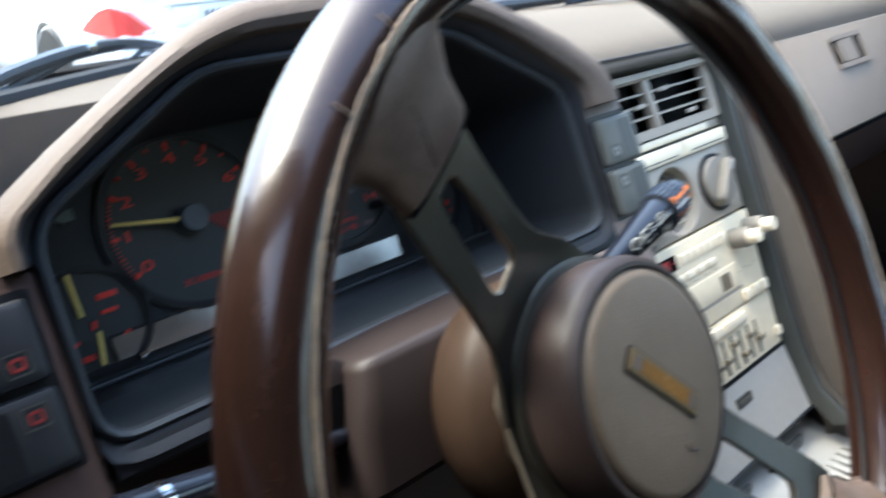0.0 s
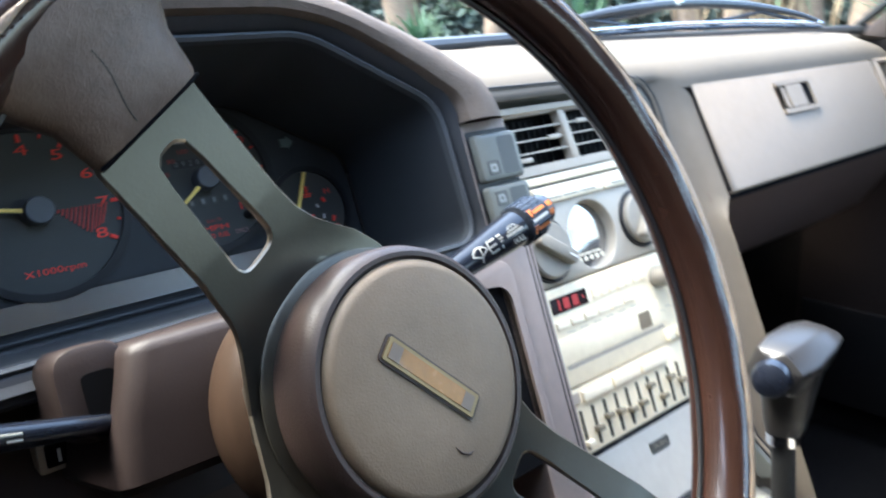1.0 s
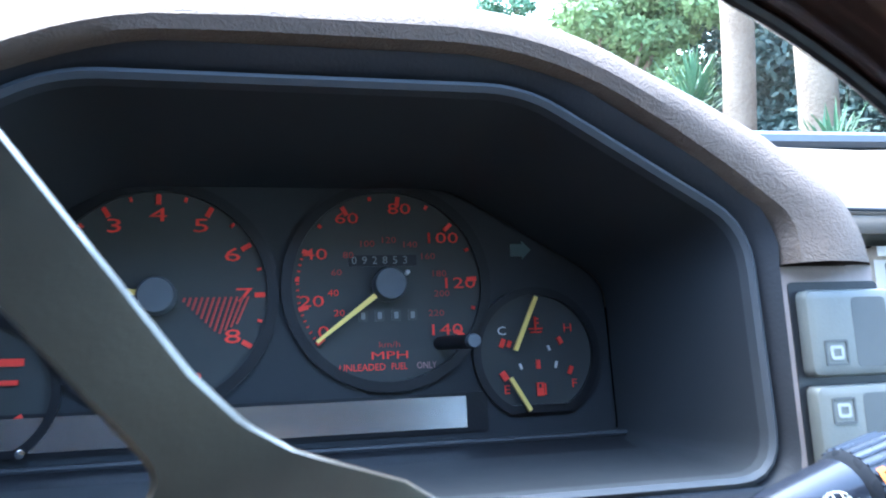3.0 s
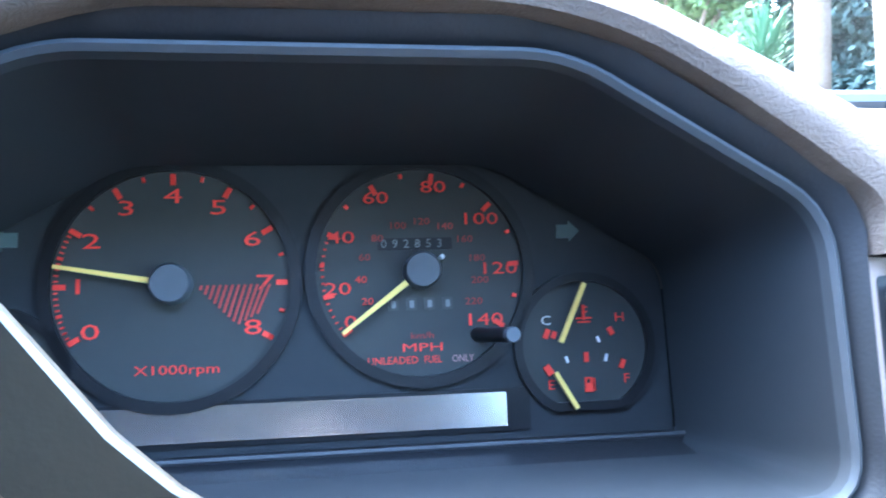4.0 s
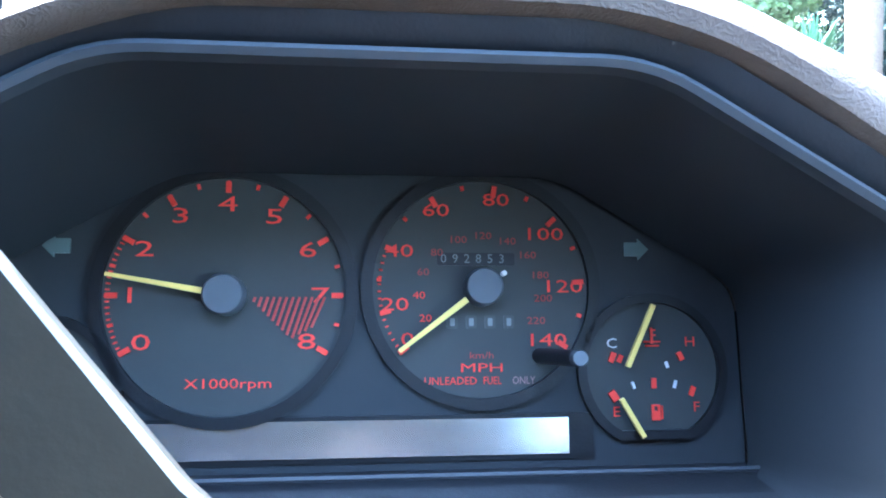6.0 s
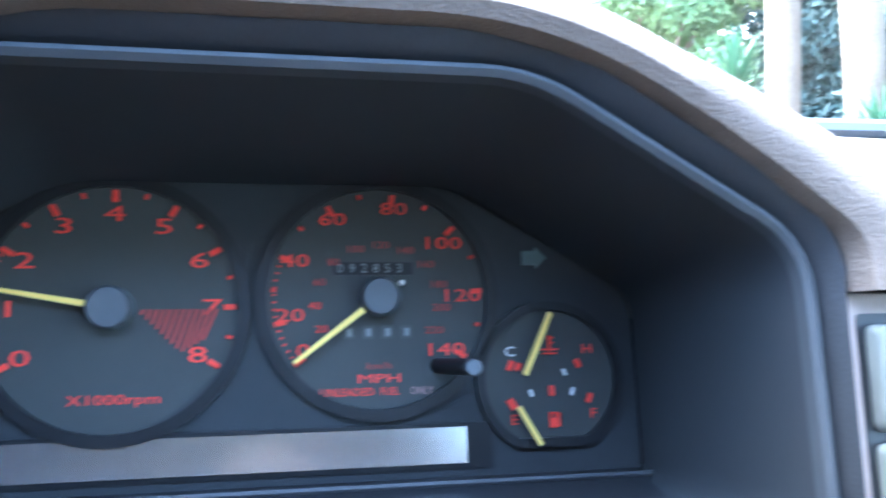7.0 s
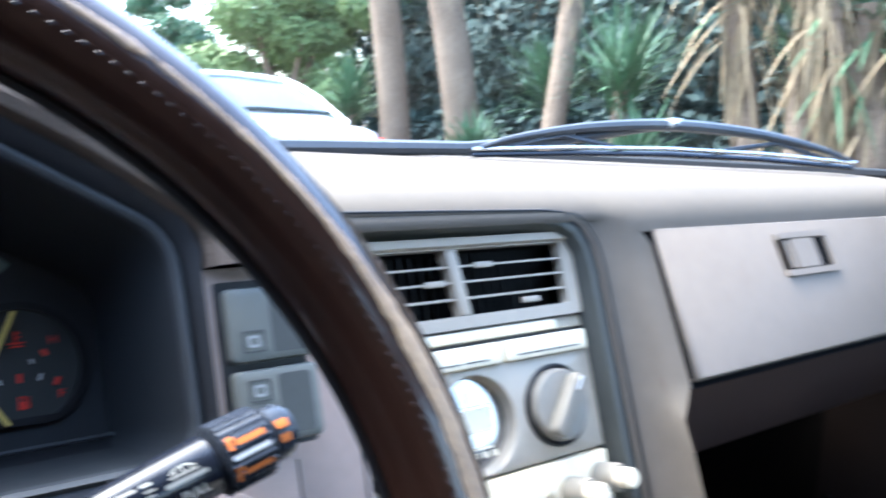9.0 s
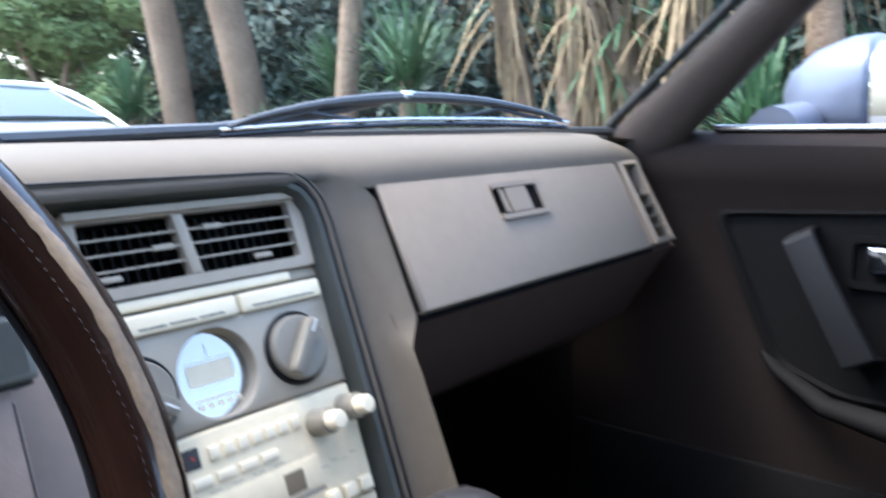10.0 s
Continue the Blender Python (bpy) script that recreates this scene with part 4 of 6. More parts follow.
        part("slot_edge", loft([at(slot_out, -0.010), at(s2, 0.0), at(s2, 0.030), at(slot_out, 0.030)]), SPOKEEDGE, arm, "worn bright edge")
        # leather boss, flaring into the rim
        rings = []
        for r, hw, th, yc in ((1.29, 0.230, 0.050, -2.335), (1.32, 0.245, 0.070, -2.345), (1.45, 0.262, 0.092, -2.375), (1.58, 0.34, 0.115, -2.41), (1.68, 0.50, 0.135, -2.45), (1.74, 0.62, 0.12, -2.47)):
            ring = []
            for k in range(20):
                b = 2 * math.pi * k / 20
                t = hw * math.copysign(abs(math.cos(b)) ** 0.75, math.cos(b))
                drop = 0.0 if r < 1.6 else (WR - math.sqrt(max(0.01, WR * WR - t * t))) * 0.9
                ring.append(sp(r - drop + far * max(0.0, (1.70 - r) / 0.41), t * (1 - 3.5 * far), yc + th * math.sin(b)))
            rings.append(ring)
        boss = part("boss", loft(rings, cap0=True, cap1=True), BOSSLEATHER, w, "creased worn leather boss")
        part("crease_seam", tube([sp(r, 0.05 + 0.015 * math.sin(r * 20), np.interp(r, (1.29, 1.32, 1.45, 1.58, 1.68), (-2.385, -2.415, -2.467, -2.525, -2.585)) + 0.003) for r in np.linspace(1.325 + far, 1.54, 12)], 0.0026, 6), BLACK, boss)
        part("boss_edge", tube([sp(1.295 + far, t * (1 - 3.5 * far), -2.34 - 0.048 * math.sqrt(max(0, 1 - (t / 0.25) ** 2))) for t in np.linspace(-0.235, 0.235, 14)], 0.008, 6), VOID, boss)
    # hub plate, pad, cap and emblem
    axis = (0.07, -1, 0.05)
    def lathe(prof):
        return turned(prof, (HUB.x, HUB.y, HUB.z), (0.07, -1, 0.05), 64)
    part("hub_plate", lathe([(0.30, -0.30), (0.50, -0.25), (0.545, -0.225), (0.548, -0.210), (0.535, -0.200), (0.40, -0.19)]), SPOKE, w, "olive-grey metal hub plate")
    part("hub_pad", lathe([(0.42, -0.23), (0.505, -0.20), (0.520, -0.14), (0.515, -0.02), (0.500, 0.025), (0.480, 0.042), (0.462, 0.042), (0.454, 0.026), (0.440, 0.026)]), PADSIDE, w, "round brown padded hub side")
    part("hub_cap", lathe([(0.450, 0.0), (0.448, 0.036), (0.436, 0.054), (0.410, 0.063), (0.20, 0.066), (0.0, 0.067)]), PADVINYL, w, "smooth taupe horn pad")
    ax = Vector(axis).normalized()
    rt = Vector((1, 0.07, 0)).normalized()
    up = ax.cross(rt).normalized() * -1
    if up.z < 0:
        up = -up
    d1 = (rt * math.cos(radians(SPIN)) + up * math.sin(radians(SPIN)))
    d2 = ax.cross(d1)
    em = HUB + Vector((-0.010, 0, 0)) + ax * 0.063
    def erect(hw, hh, o0, o1, r=0.02):
        pts = rect(-hw, -hh, hw, hh, r)
        return loft([[em + d1 * x + d2 * z + ax * o for x, z in pts] for o in (o0, o1)], cap0=True, cap1=True)
    sc = HUB + rt * 0.03 - up * 0.30 + ax * 0.0672
    part("scuff", tube([sc - rt * 0.02 + up * 0.03, sc, sc + rt * 0.03 - up * 0.016, sc + rt * 0.06 - up * 0.014], [0.001, 0.0045, 0.005, 0.001], 6), PADSIDE, w, "small dark scuff")
    # raised dark plate; its colour stands for the recess shade round the badge
    e = part("emblem", erect(0.240, 0.056, 0.0, 0.010), PADSIDE, w, "rectangular badge, its dark edge standing for recess shade")
    part("emblem_frame", erect(0.228, 0.046, 0.006, 0.017, 0.008), GOLD, e, "worn gold badge frame")
    part("emblem_plate", erect(0.212, 0.032, 0.010, 0.0195, 0.006), EMBLEM, e, "amber badge plate")
    for q in (-1, 1):
        pts = rect(0.185 * q - 0.026, -0.031, 0.185 * q + 0.026, 0.031)
        part("emblem_end", loft([[em + d1 * x + d2 * z + ax * o for x, z in pts] for o in (0.016, 0.0205)], cap0=True, cap1=True), BADGEGREY, e, "grey-brown badge end")
    return w


def build_column():
    c = thing("steering_column", "brown plastic steering column cover with a tan collar behind the wheel", "steering column", at=(0.55, -1.2, -1.6))
    # boxy cover with a flat front and softened corners, wider towards its foot
    def plan_ring(z, inset, wide=0.0):
        a, b, yf = -0.195 - wide + inset, 1.395 + wide - inset, -1.56 + inset
        pts = [(a, -0.60), (a, yf + 0.10), (a + 0.012, yf + 0.045), (a + 0.045, yf + 0.012), (a + 0.10, yf), (0.60, yf - 0.02), (b - 0.10, yf), (b - 0.045, yf + 0.012), (b - 0.012, yf + 0.045), (b, yf + 0.10), (b, -0.60)]
        return [(x, y, z) for x, y in pts]
    part("cover", loft([plan_ring(-1.36, 0.05, 0.15), plan_ring(-1.32, 0.01, 0.14), plan_ring(-1.10, 0.0, 0.09), plan_ring(-0.845, 0.0), plan_ring(-0.812, 0.010), plan_ring(-0.795, 0.030), plan_ring(-0.786, 0.065), plan_ring(-0.778, 0.30), plan_ring(-0.765, 0.60)], cap0=True, cap1=True), BROWN, c, "brown plastic column cover")
    part("collar", turned([(0.42, 0.20), (0.46, 0.155), (0.525, 0.105), (0.545, 0.04), (0.543, -0.05), (0.51, -0.16), (0.45, -0.26)], (0.56, -1.72, -1.24), (0.05, -1, 0.02), 48), BOWL, c, "tan-brown round collar")
    # arched housing; a flat black patch stands for the shaded slot of the lamp stalk
    arch = rounded([(-0.43, -1.13), (-0.14, -1.13), (-0.14, -0.748), (-0.43, -0.748)], 0.11, 5)
    part("stalk_housing", prism(arch, -1.42, -0.7, 0.03), BROWN, c)
    part("stalk_slot", prism(rect(-0.335, -1.115, -0.205, -0.862, 0.03), -1.428, -1.38), VOID, c, "black patch standing for the shaded stalk slot")
    # arched knee opening between the column and the console; a flat black sheet stands for its shade
    edge = rounded([(2.235, -2.2), (2.235, -1.075), (1.40, -1.010), (1.40, -0.925), (2.29, -0.925), (2.29, -2.2)], 0.13, 6)
    part("knee_arch", prism(edge, -1.105, -0.95, 0.012), TRIM, c, "pinkish brown arched panel edge")
    part("knee_shade_sheet", prism(rect(1.40, -2.2, 2.24, -0.99), -1.068, -1.05), VOID, c, "black sheet standing for the shaded hollow beside the column")
    # wiper stalk towards the console
    a, b = Vector((1.05, -1.62, -0.98)), Vector((2.26, -1.53, -0.690))
    d = (b - a).normalized()
    sd = d.cross(Vector((0, -1, 0))).normalized()
    fw = sd.cross(d).normalized()
    if fw.y > 0:
        fw, sd = -fw, -sd
    if sd.z < 0:
        sd = -sd
    pt = lambda f: a + d * f
    st = part("wiper_stalk", tube([pt(0), pt(0.30), pt(0.55), pt(0.80), pt(0.93), pt(0.945)], [0.050, 0.062, 0.078, 0.098, 0.104, 0.085], 20), STALK, c, "glossy black wiper stalk")
    cap = part("stalk_cap", tube([pt(0.955), pt(0.965), pt(1.125), pt(1.135)], [0.100, 0.117, 0.117, 0.104], 28), STALKEND, st, "ribbed twist cap")
    part("stalk_knob", tube([pt(1.14), pt(1.15), pt(1.205), pt(1.235), pt(1.245)], [0.085, 0.098, 0.096, 0.078, 0.040], 20), STALKEND, st)
    for k in range(26):
        an = 2 * math.pi * k / 26
        v = fw * math.cos(an) + sd * math.sin(an)
        part("rib", tube([pt(0.965) + v * 0.117, pt(1.122) + v * 0.117], 0.0065, 5), STALK, cap)
    def on_stalk(rows, mat, name, rad):
        """Marks wrapped on the front of the stalk: rows of along0, across0, along1, across1."""
        bm = bmesh.new()
        for f0, t0, f1, t1 in rows:
            ring0 = []
            for f in (f0, f1):
                r = rad(f) + 0.003
                ring0.append([pt(f) + fw * r * math.cos(t / r) + sd * r * math.sin(t / r) for t in np.linspace(t0, t1, 4)])
            loft(ring0, closed=False, bm=bm)
        return part(name, bm, mat, st)
    body = lambda f: 0.050 + (0.104 - 0.050) * min(1, f / 0.93)
    capr = lambda f: 0.121
    on_stalk([(0.972, 0.026, 0.988, 0.072), (0.988, 0.058, 1.00, 0.072), (1.0, 0.034, 1.105, 0.054), (0.972, -0.082, 0.988, -0.030), (0.988, -0.044, 1.00, -0.030), (1.0, -0.068, 1.105, -0.048)], ORANGE, "orange_marks", capr)
    on_stalk([(0.972, -0.008, 1.11, 0.008)], WHITE, "white_line", capr)
    on_stalk([(1.155, 0.02, 1.20, 0.05), (1.155, -0.03, 1.195, 0.0)], ORANGE, "knob_marks", lambda f: 0.099)
    def drawn(lines, w):
        """Short straight pieces along polylines of (along, across), as rows for on_stalk."""
        rows = []
        for line in lines:
            for (f0, t0), (f1, t1) in zip(line, line[1:]):
                n = max(1, int(max(abs(f1 - f0), abs(t1 - t0)) / 0.006))
                for k in range(n + 1):
                    f, t = f0 + (f1 - f0) * k / n, t0 + (t1 - t0) * k / n
                    rows.append((f - w / 2, t - w / 2, f + w / 2, t + w / 2))
        return rows
    fan = [(0.545 + 0.056 * math.sin(q), 0.000 + 0.050 * math.cos(q)) for q in np.linspace(-1.25, 1.25, 9)]
    on_stalk(drawn([fan, [fan[0], (0.530, -0.002), (0.545, -0.012), (0.560, -0.002), fan[-1]], [(0.545, -0.034), (0.560, 0.040)]], 0.009), STALKPRINT, "wiper_sign", body)
    on_stalk(drawn([[(0.675, 0.045), (0.622, 0.045), (0.612, 0.012), (0.622, -0.022), (0.675, -0.022)], [(0.612, 0.012), (0.670, 0.012)]], 0.010), STALKPRINT, "interval_sign", body)
    on_stalk([(0.695, 0.040, 0.728, 0.050), (0.700, 0.020, 0.732, 0.027), (0.700, 0.004, 0.726, 0.011), (0.706, -0.032, 0.716, -0.012)], STALKPRINT, "small_print", body)
    arc = [(0.825 + 0.045 * math.sin(q), 0.022 + 0.032 * math.cos(q)) for q in np.linspace(-1.4, 1.4, 8)]
    on_stalk(drawn([arc, [arc[0], arc[-1]], [(0.80, 0.03), (0.80, 0.046)], [(0.825, 0.03), (0.825, 0.05)], [(0.85, 0.03), (0.85, 0.046)]], 0.006) + [(0.760, 0.002, 0.895, 0.016)], STALKPRINT, "washer_sign", body)
    ang = math.atan2(d.z, d.x)
    m = Matrix.Rotation(-ang, 4, "Y")
    part("legend", letters("PULL", 0.040, tuple(pt(0.84) + fw * (body(0.84) + 0.000) - sd * 0.040), m), STALKPRINT, st)
    # lamp stalk towards the door, with a bright end
    a2, b2 = Vector((-0.24, -1.40, -1.08)), Vector((-1.25, -1.72, -0.86))
    st2 = part("lamp_stalk", tube([a2, a2.lerp(b2, 0.4), a2.lerp(b2, 0.8), b2], [0.040, 0.050, 0.062, 0.064], 18), STALK, c, "glossy black lamp stalk")
    side2 = (b2 - a2).cross(Vector((0, -1, 0))).normalized()
    for f0, f1, t in ((0.35, 0.42, 0.010), (0.35, 0.40, -0.012), (0.50, 0.60, 0.006)):
        q0, q1 = a2.lerp(b2, f0) + side2 * t, a2.lerp(b2, f1) + side2 * t
        part("print_bar", tube([q0 + Vector((0, -0.050 - 0.012 * f0, 0.0)), q1 + Vector((0, -0.050 - 0.012 * f1, 0.0))], 0.005, 5), STALKPRINT, st2)
    part("stalk_band", tube([a2.lerp(b2, 0.84), a2.lerp(b2, 0.87)], 0.068, 18), CHROME, st2)
    # ignition lock and low switch
    part("key_lock", turned([(0.10, 0), (0.10, 0.08), (0.07, 0.10), (0, 0.10)], (1.34, -1.45, -1.35), (0.6, -0.8, 0), 20), BLACK, c)
    return c


# ---- centre stack ----
SY = -0.33


def build_stack():
    s = thing("centre_stack", "taupe centre panel framed by a dark hooded surround", "console", at=(3.95, SY, -3.4))
    part("backplate", prism(rect(3.10, -3.45, 4.98, -0.405), SY + 0.085, 0.2), PANEL, s, "silver-taupe back panel")
    # hooded surround: goes up one side, round the corner and along the top
    inner = [(4.95, -3.45), (4.94, -1.5), (4.915, -0.15), (4.895, -0.03), (4.845, 0.055), (4.755, 0.100), (4.60, 0.114), (2.74, 0.146)]
    path = []
    for a, b in zip(inner, inner[1:]):
        for k in range(6):
            path.append(Vector(a).lerp(Vector(b), k / 6))
    path.append(Vector(inner[-1]))
    prof = ((0.0, SY + 0.02), (0.028, SY - 0.10), (0.050, SY - 0.145), (0.075, SY - 0.155), (0.110, SY - 0.15))
    def foot(z):
        """How far the surround bends forward at its foot."""
        return 0.05 * max(0, -z - 2.2) + 0.8 * max(0, -z - 2.9) ** 2
    bm = bmesh.new()
    rings = []
    n = len(path)
    for o, y in prof:
        r = []
        for i, p in enumerate(path):
            d = (path[min(i + 1, n - 1)] - path[max(i - 1, 0)]).normalized()
            r.append((p.x + d.y * o, y - foot(p.y), p.y - d.x * o))
        rings.append(r)
    part("surround", loft(rings, closed=False, bm=bm), SURROUND, s, "dark green-grey surround")
    rings = []
    for o, y in ((0.108, SY - 0.150), (0.116, SY - 0.176), (0.135, SY - 0.182), (0.150, SY - 0.172), (0.170, SY - 0.172), (0.190, SY - 0.165), (0.205, SY - 0.10)):
        r = []
        for i, p in enumerate(path):
            d = (path[min(i + 1, n - 1)] - path[max(i - 1, 0)]).normalized()
            o2 = 0.108 + (o - 0.108) * (0.5 if p.y > 0.09 else 1.0)
            r.append((p.x + d.y * o2, y - foot(p.y), p.y - d.x * o2))
        rings.append(r)
    part("outer_lip", loft(rings, closed=False), DASH, s, "mauve vinyl outer lip")
    for o, y, w, nm in ((0.104, SY - 0.158, 0.010, "inner_groove"), (0.160, SY - 0.176, 0.009, "outer_groove")):
        line = []
        for i, p in enumerate(path):
            d = (path[min(i + 1, n - 1)] - path[max(i - 1, 0)]).normalized()
            o2 = 0.108 + (o - 0.108) * (0.5 if p.y > 0.09 else 1.0)
            line.append((p.x + d.y * o2, y - foot(p.y), p.y - d.x * o2))
        part(nm, tube(line, w, 6), BLACK, s, "dark groove")
    part("left_trim", prism(rect(2.52, -3.2, 3.150, -0.05, 0.02), SY - 0.14, 0.2, 0.03), TRIM, s, "pinkish brown side trim")
    part("trim_groove", prism(rect(3.098, -3.15, 3.108, -0.10), SY - 0.1425, SY - 0.12), BLACK, s, "thin dark groove")
    return s


def build_vent():
    v = thing("centre_vent", "taupe twin centre air vent with thin slats over a black throat", "air vent", at=(4.1, SY, -0.40))
    x0, x1, z0, z1 = 3.20, 4.92, -0.42, 0.125
    out = rect(x0, z0, x1, z1, 0.03)
    hole = rect(3.26, -0.345, 4.815, 0.055, 0.02)
    part("frame", ringplate(out, hole, SY - 0.055, SY + 0.02), VENTGREY, v, "taupe vent frame")
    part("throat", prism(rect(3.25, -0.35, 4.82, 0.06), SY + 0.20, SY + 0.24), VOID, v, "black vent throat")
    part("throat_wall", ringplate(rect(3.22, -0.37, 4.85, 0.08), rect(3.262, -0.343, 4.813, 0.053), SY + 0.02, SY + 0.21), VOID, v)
    part("top_bevel", loft([[(x, SY - 0.055, 0.062), (x, SY - 0.085, 0.075), (x, SY - 0.085, 0.12), (x, SY - 0.05, 0.128)] for x in (3.2, 4.90)], cap0=True, cap1=True), VENTGREY, v)
    part("divider", prism([(3.935, -0.345), (4.015, -0.345), (3.960, 0.055), (3.880, 0.055)], SY - 0.060, SY + 0.03, 0.012), VENTGREY, v, "vertical divider")
    for zc in (-0.055, -0.150, -0.250):
        for a, b in ((3.262, 3.93), (3.97, 4.812)):
            part("slat", loft([[(x, y, z) for y, z in ((SY - 0.040, zc), (SY - 0.040, zc + 0.013), (SY + 0.045, zc + 0.022), (SY + 0.045, zc + 0.012))] for x in (a, b)], cap0=True, cap1=True), VENTGREY, v)
    for k in range(22):
        x = 3.30 + 0.07 * k
        if abs(x - 3.95) > 0.06:
            part("fin", box((x, SY + 0.10, -0.34), (x + 0.008, SY + 0.18, 0.05)), BLACK, v)
    for x, z in ((3.78, -0.150), (4.16, -0.055), (3.40, -0.300), (4.50, -0.300)):
        part("slider", box((x - 0.07, SY - 0.058, z - 0.012), (x + 0.07, SY - 0.03, z + 0.024), 0.006), VENTGREY, v)
    return v


def build_climate():
    c = thing("climate_panel", "silver-taupe heater panel with cream levers, a gauge and two knobs", "heater control", at=(4.1, SY, -1.28))
    part("upper_bar", prism(rect(3.17, -0.500, 4.68, -0.435, 0.01), SY - 0.045, SY + 0.02, 0.012), CREAMKNOB, c, "long cream bar")
    part("bar_end", prism(rect(4.69, -0.505, 4.93, -0.430, 0.01), SY - 0.015, SY + 0.02, 0.008), PANEL, c)
    g = (3.945, -0.985)
    def edge(a, x0, z0, x1, z1):
        """Where a ray from the gauge's middle leaves a rectangle."""
        ca, sa = math.cos(a), math.sin(a)
        t = min(((x1 if ca > 0 else x0) - g[0]) / ca if abs(ca) > 1e-6 else 99, ((z1 if sa > 0 else z0) - g[1]) / sa if abs(sa) > 1e-6 else 99)
        return (g[0] + t * ca, g[1] + t * sa)
    corners = [math.atan2(z - g[1], x - g[0]) for x in (3.16, 4.93) for z in (-1.285, -0.655)]
    angs = sorted([2 * math.pi * k / 64 - math.pi for k in range(64)] + corners)
    outer = [edge(a, 3.16, -1.285, 4.93, -0.655) for a in angs]
    inset = [edge(a, 3.175, -1.27, 4.915, -0.67) for a in angs]
    hole = lambda r: [(g[0] + r * math.cos(a), g[1] + r * math.sin(a)) for a in angs]
    part("plate", loft([[(x, y, z) for x, z in o] for o, y in ((outer, SY + 0.05), (outer, SY - 0.025), (inset, SY - 0.035), (hole(0.292), SY - 0.035), (hole(0.284), SY - 0.027))]), PANEL, c, "silver-taupe plate")
    well = part("gauge_well", loft([[(x, y, z) for x, z in hole(r)] for r, y in ((0.284, SY - 0.027), (0.270, SY + 0.062))]), PANEL, c, "round gauge well")
    face = part("gauge_glass", turned([(0.272, 0.0), (0.272, 0.012), (0.0, 0.013)], (g[0], SY + 0.075, g[1]), n=56), GLASSFACE, well, "glossy grey gauge glass")
    yb = SY + 0.060
    part("gauge_window", prism(rect(g[0] - 0.17, g[1] - 0.055, g[0] + 0.17, g[1] + 0.085, 0.02), yb, yb + 0.006), CREAMKNOB, face, "pale display window")
    bm = bars([(g[0] - 0.15, g[1] - 0.155, g[0] + 0.15, g[1] - 0.140), (g[0] - 0.17, g[1] + 0.10, g[0] + 0.17, g[1] + 0.106), (g[0] - 0.004, g[1] + 0.12, g[0] + 0.004, g[1] + 0.2)] + [(g[0] - 0.14 + 0.07 * k, g[1] - 0.205, g[0] - 0.10 + 0.07 * k, g[1] - 0.170) for k in range(5)], yb, yb + 0.006)
    part("gauge_print", bm, CREAMKNOB, face, kind="stuff")
    # two long cream buttons in a black slot
    part("slot", prism(rect(3.30, -0.668, 4.92, -0.512, 0.01), SY - 0.012, SY + 0.01), BLACK, c)
    for a, b in ((3.36, 4.185), (4.215, 4.90)):
        bt = part("lever_button", prism(rect(a, -0.655, b, -0.525, 0.015), SY - 0.070, SY, 0.018), CREAMKNOB, c, "cream bar button")
        for k in range(3):
            x = a + (b - a) * (0.25 + 0.25 * k)
            part("button_mark", bars([(x - 0.09, -0.628, x + 0.09, -0.618)], SY - 0.073, SY - 0.066), PODDARK, bt)
    # knobs with a blade grip
    for (kx, kz, ang) in ((4.570, -0.970, 52), (3.380, -1.010, -35)):
        part("knob_well", turned([(0.258, 0.0), (0.258, 0.030), (0.246, 0.040), (0.232, 0.030)], (kx, SY - 0.02, kz), n=48), BLACK, c, "black knob well")
        k = part("knob", turned([(0.226, 0.0), (0.222, 0.060), (0.208, 0.074), (0.0, 0.076)], (kx, SY - 0.03, kz), n=48), KNOBGREY, c, "warm grey rotary knob")
        u = Vector((math.cos(radians(ang)), math.sin(radians(ang))))
        v = Vector((-u.y, u.x))
        poly = rounded([tuple(Vector((kx, kz)) + u * a + v * b) for a, b in ((-0.212, -0.050), (0.212, -0.050), (0.212, 0.050), (-0.212, 0.050))], 0.045, 4)
        part("grip", prism(poly, SY - 0.185, SY - 0.09, 0.022), KNOBGREY, k)
        bm = bmesh.new()
        e = Vector((kx, kz)) + u * 0.195
        stroke(*(Vector((kx, kz)) + u * 0.10), *e, 0.014, SY - 0.189, SY - 0.183, bm)
        part("pointer", bm, WHITE, k)
    return c


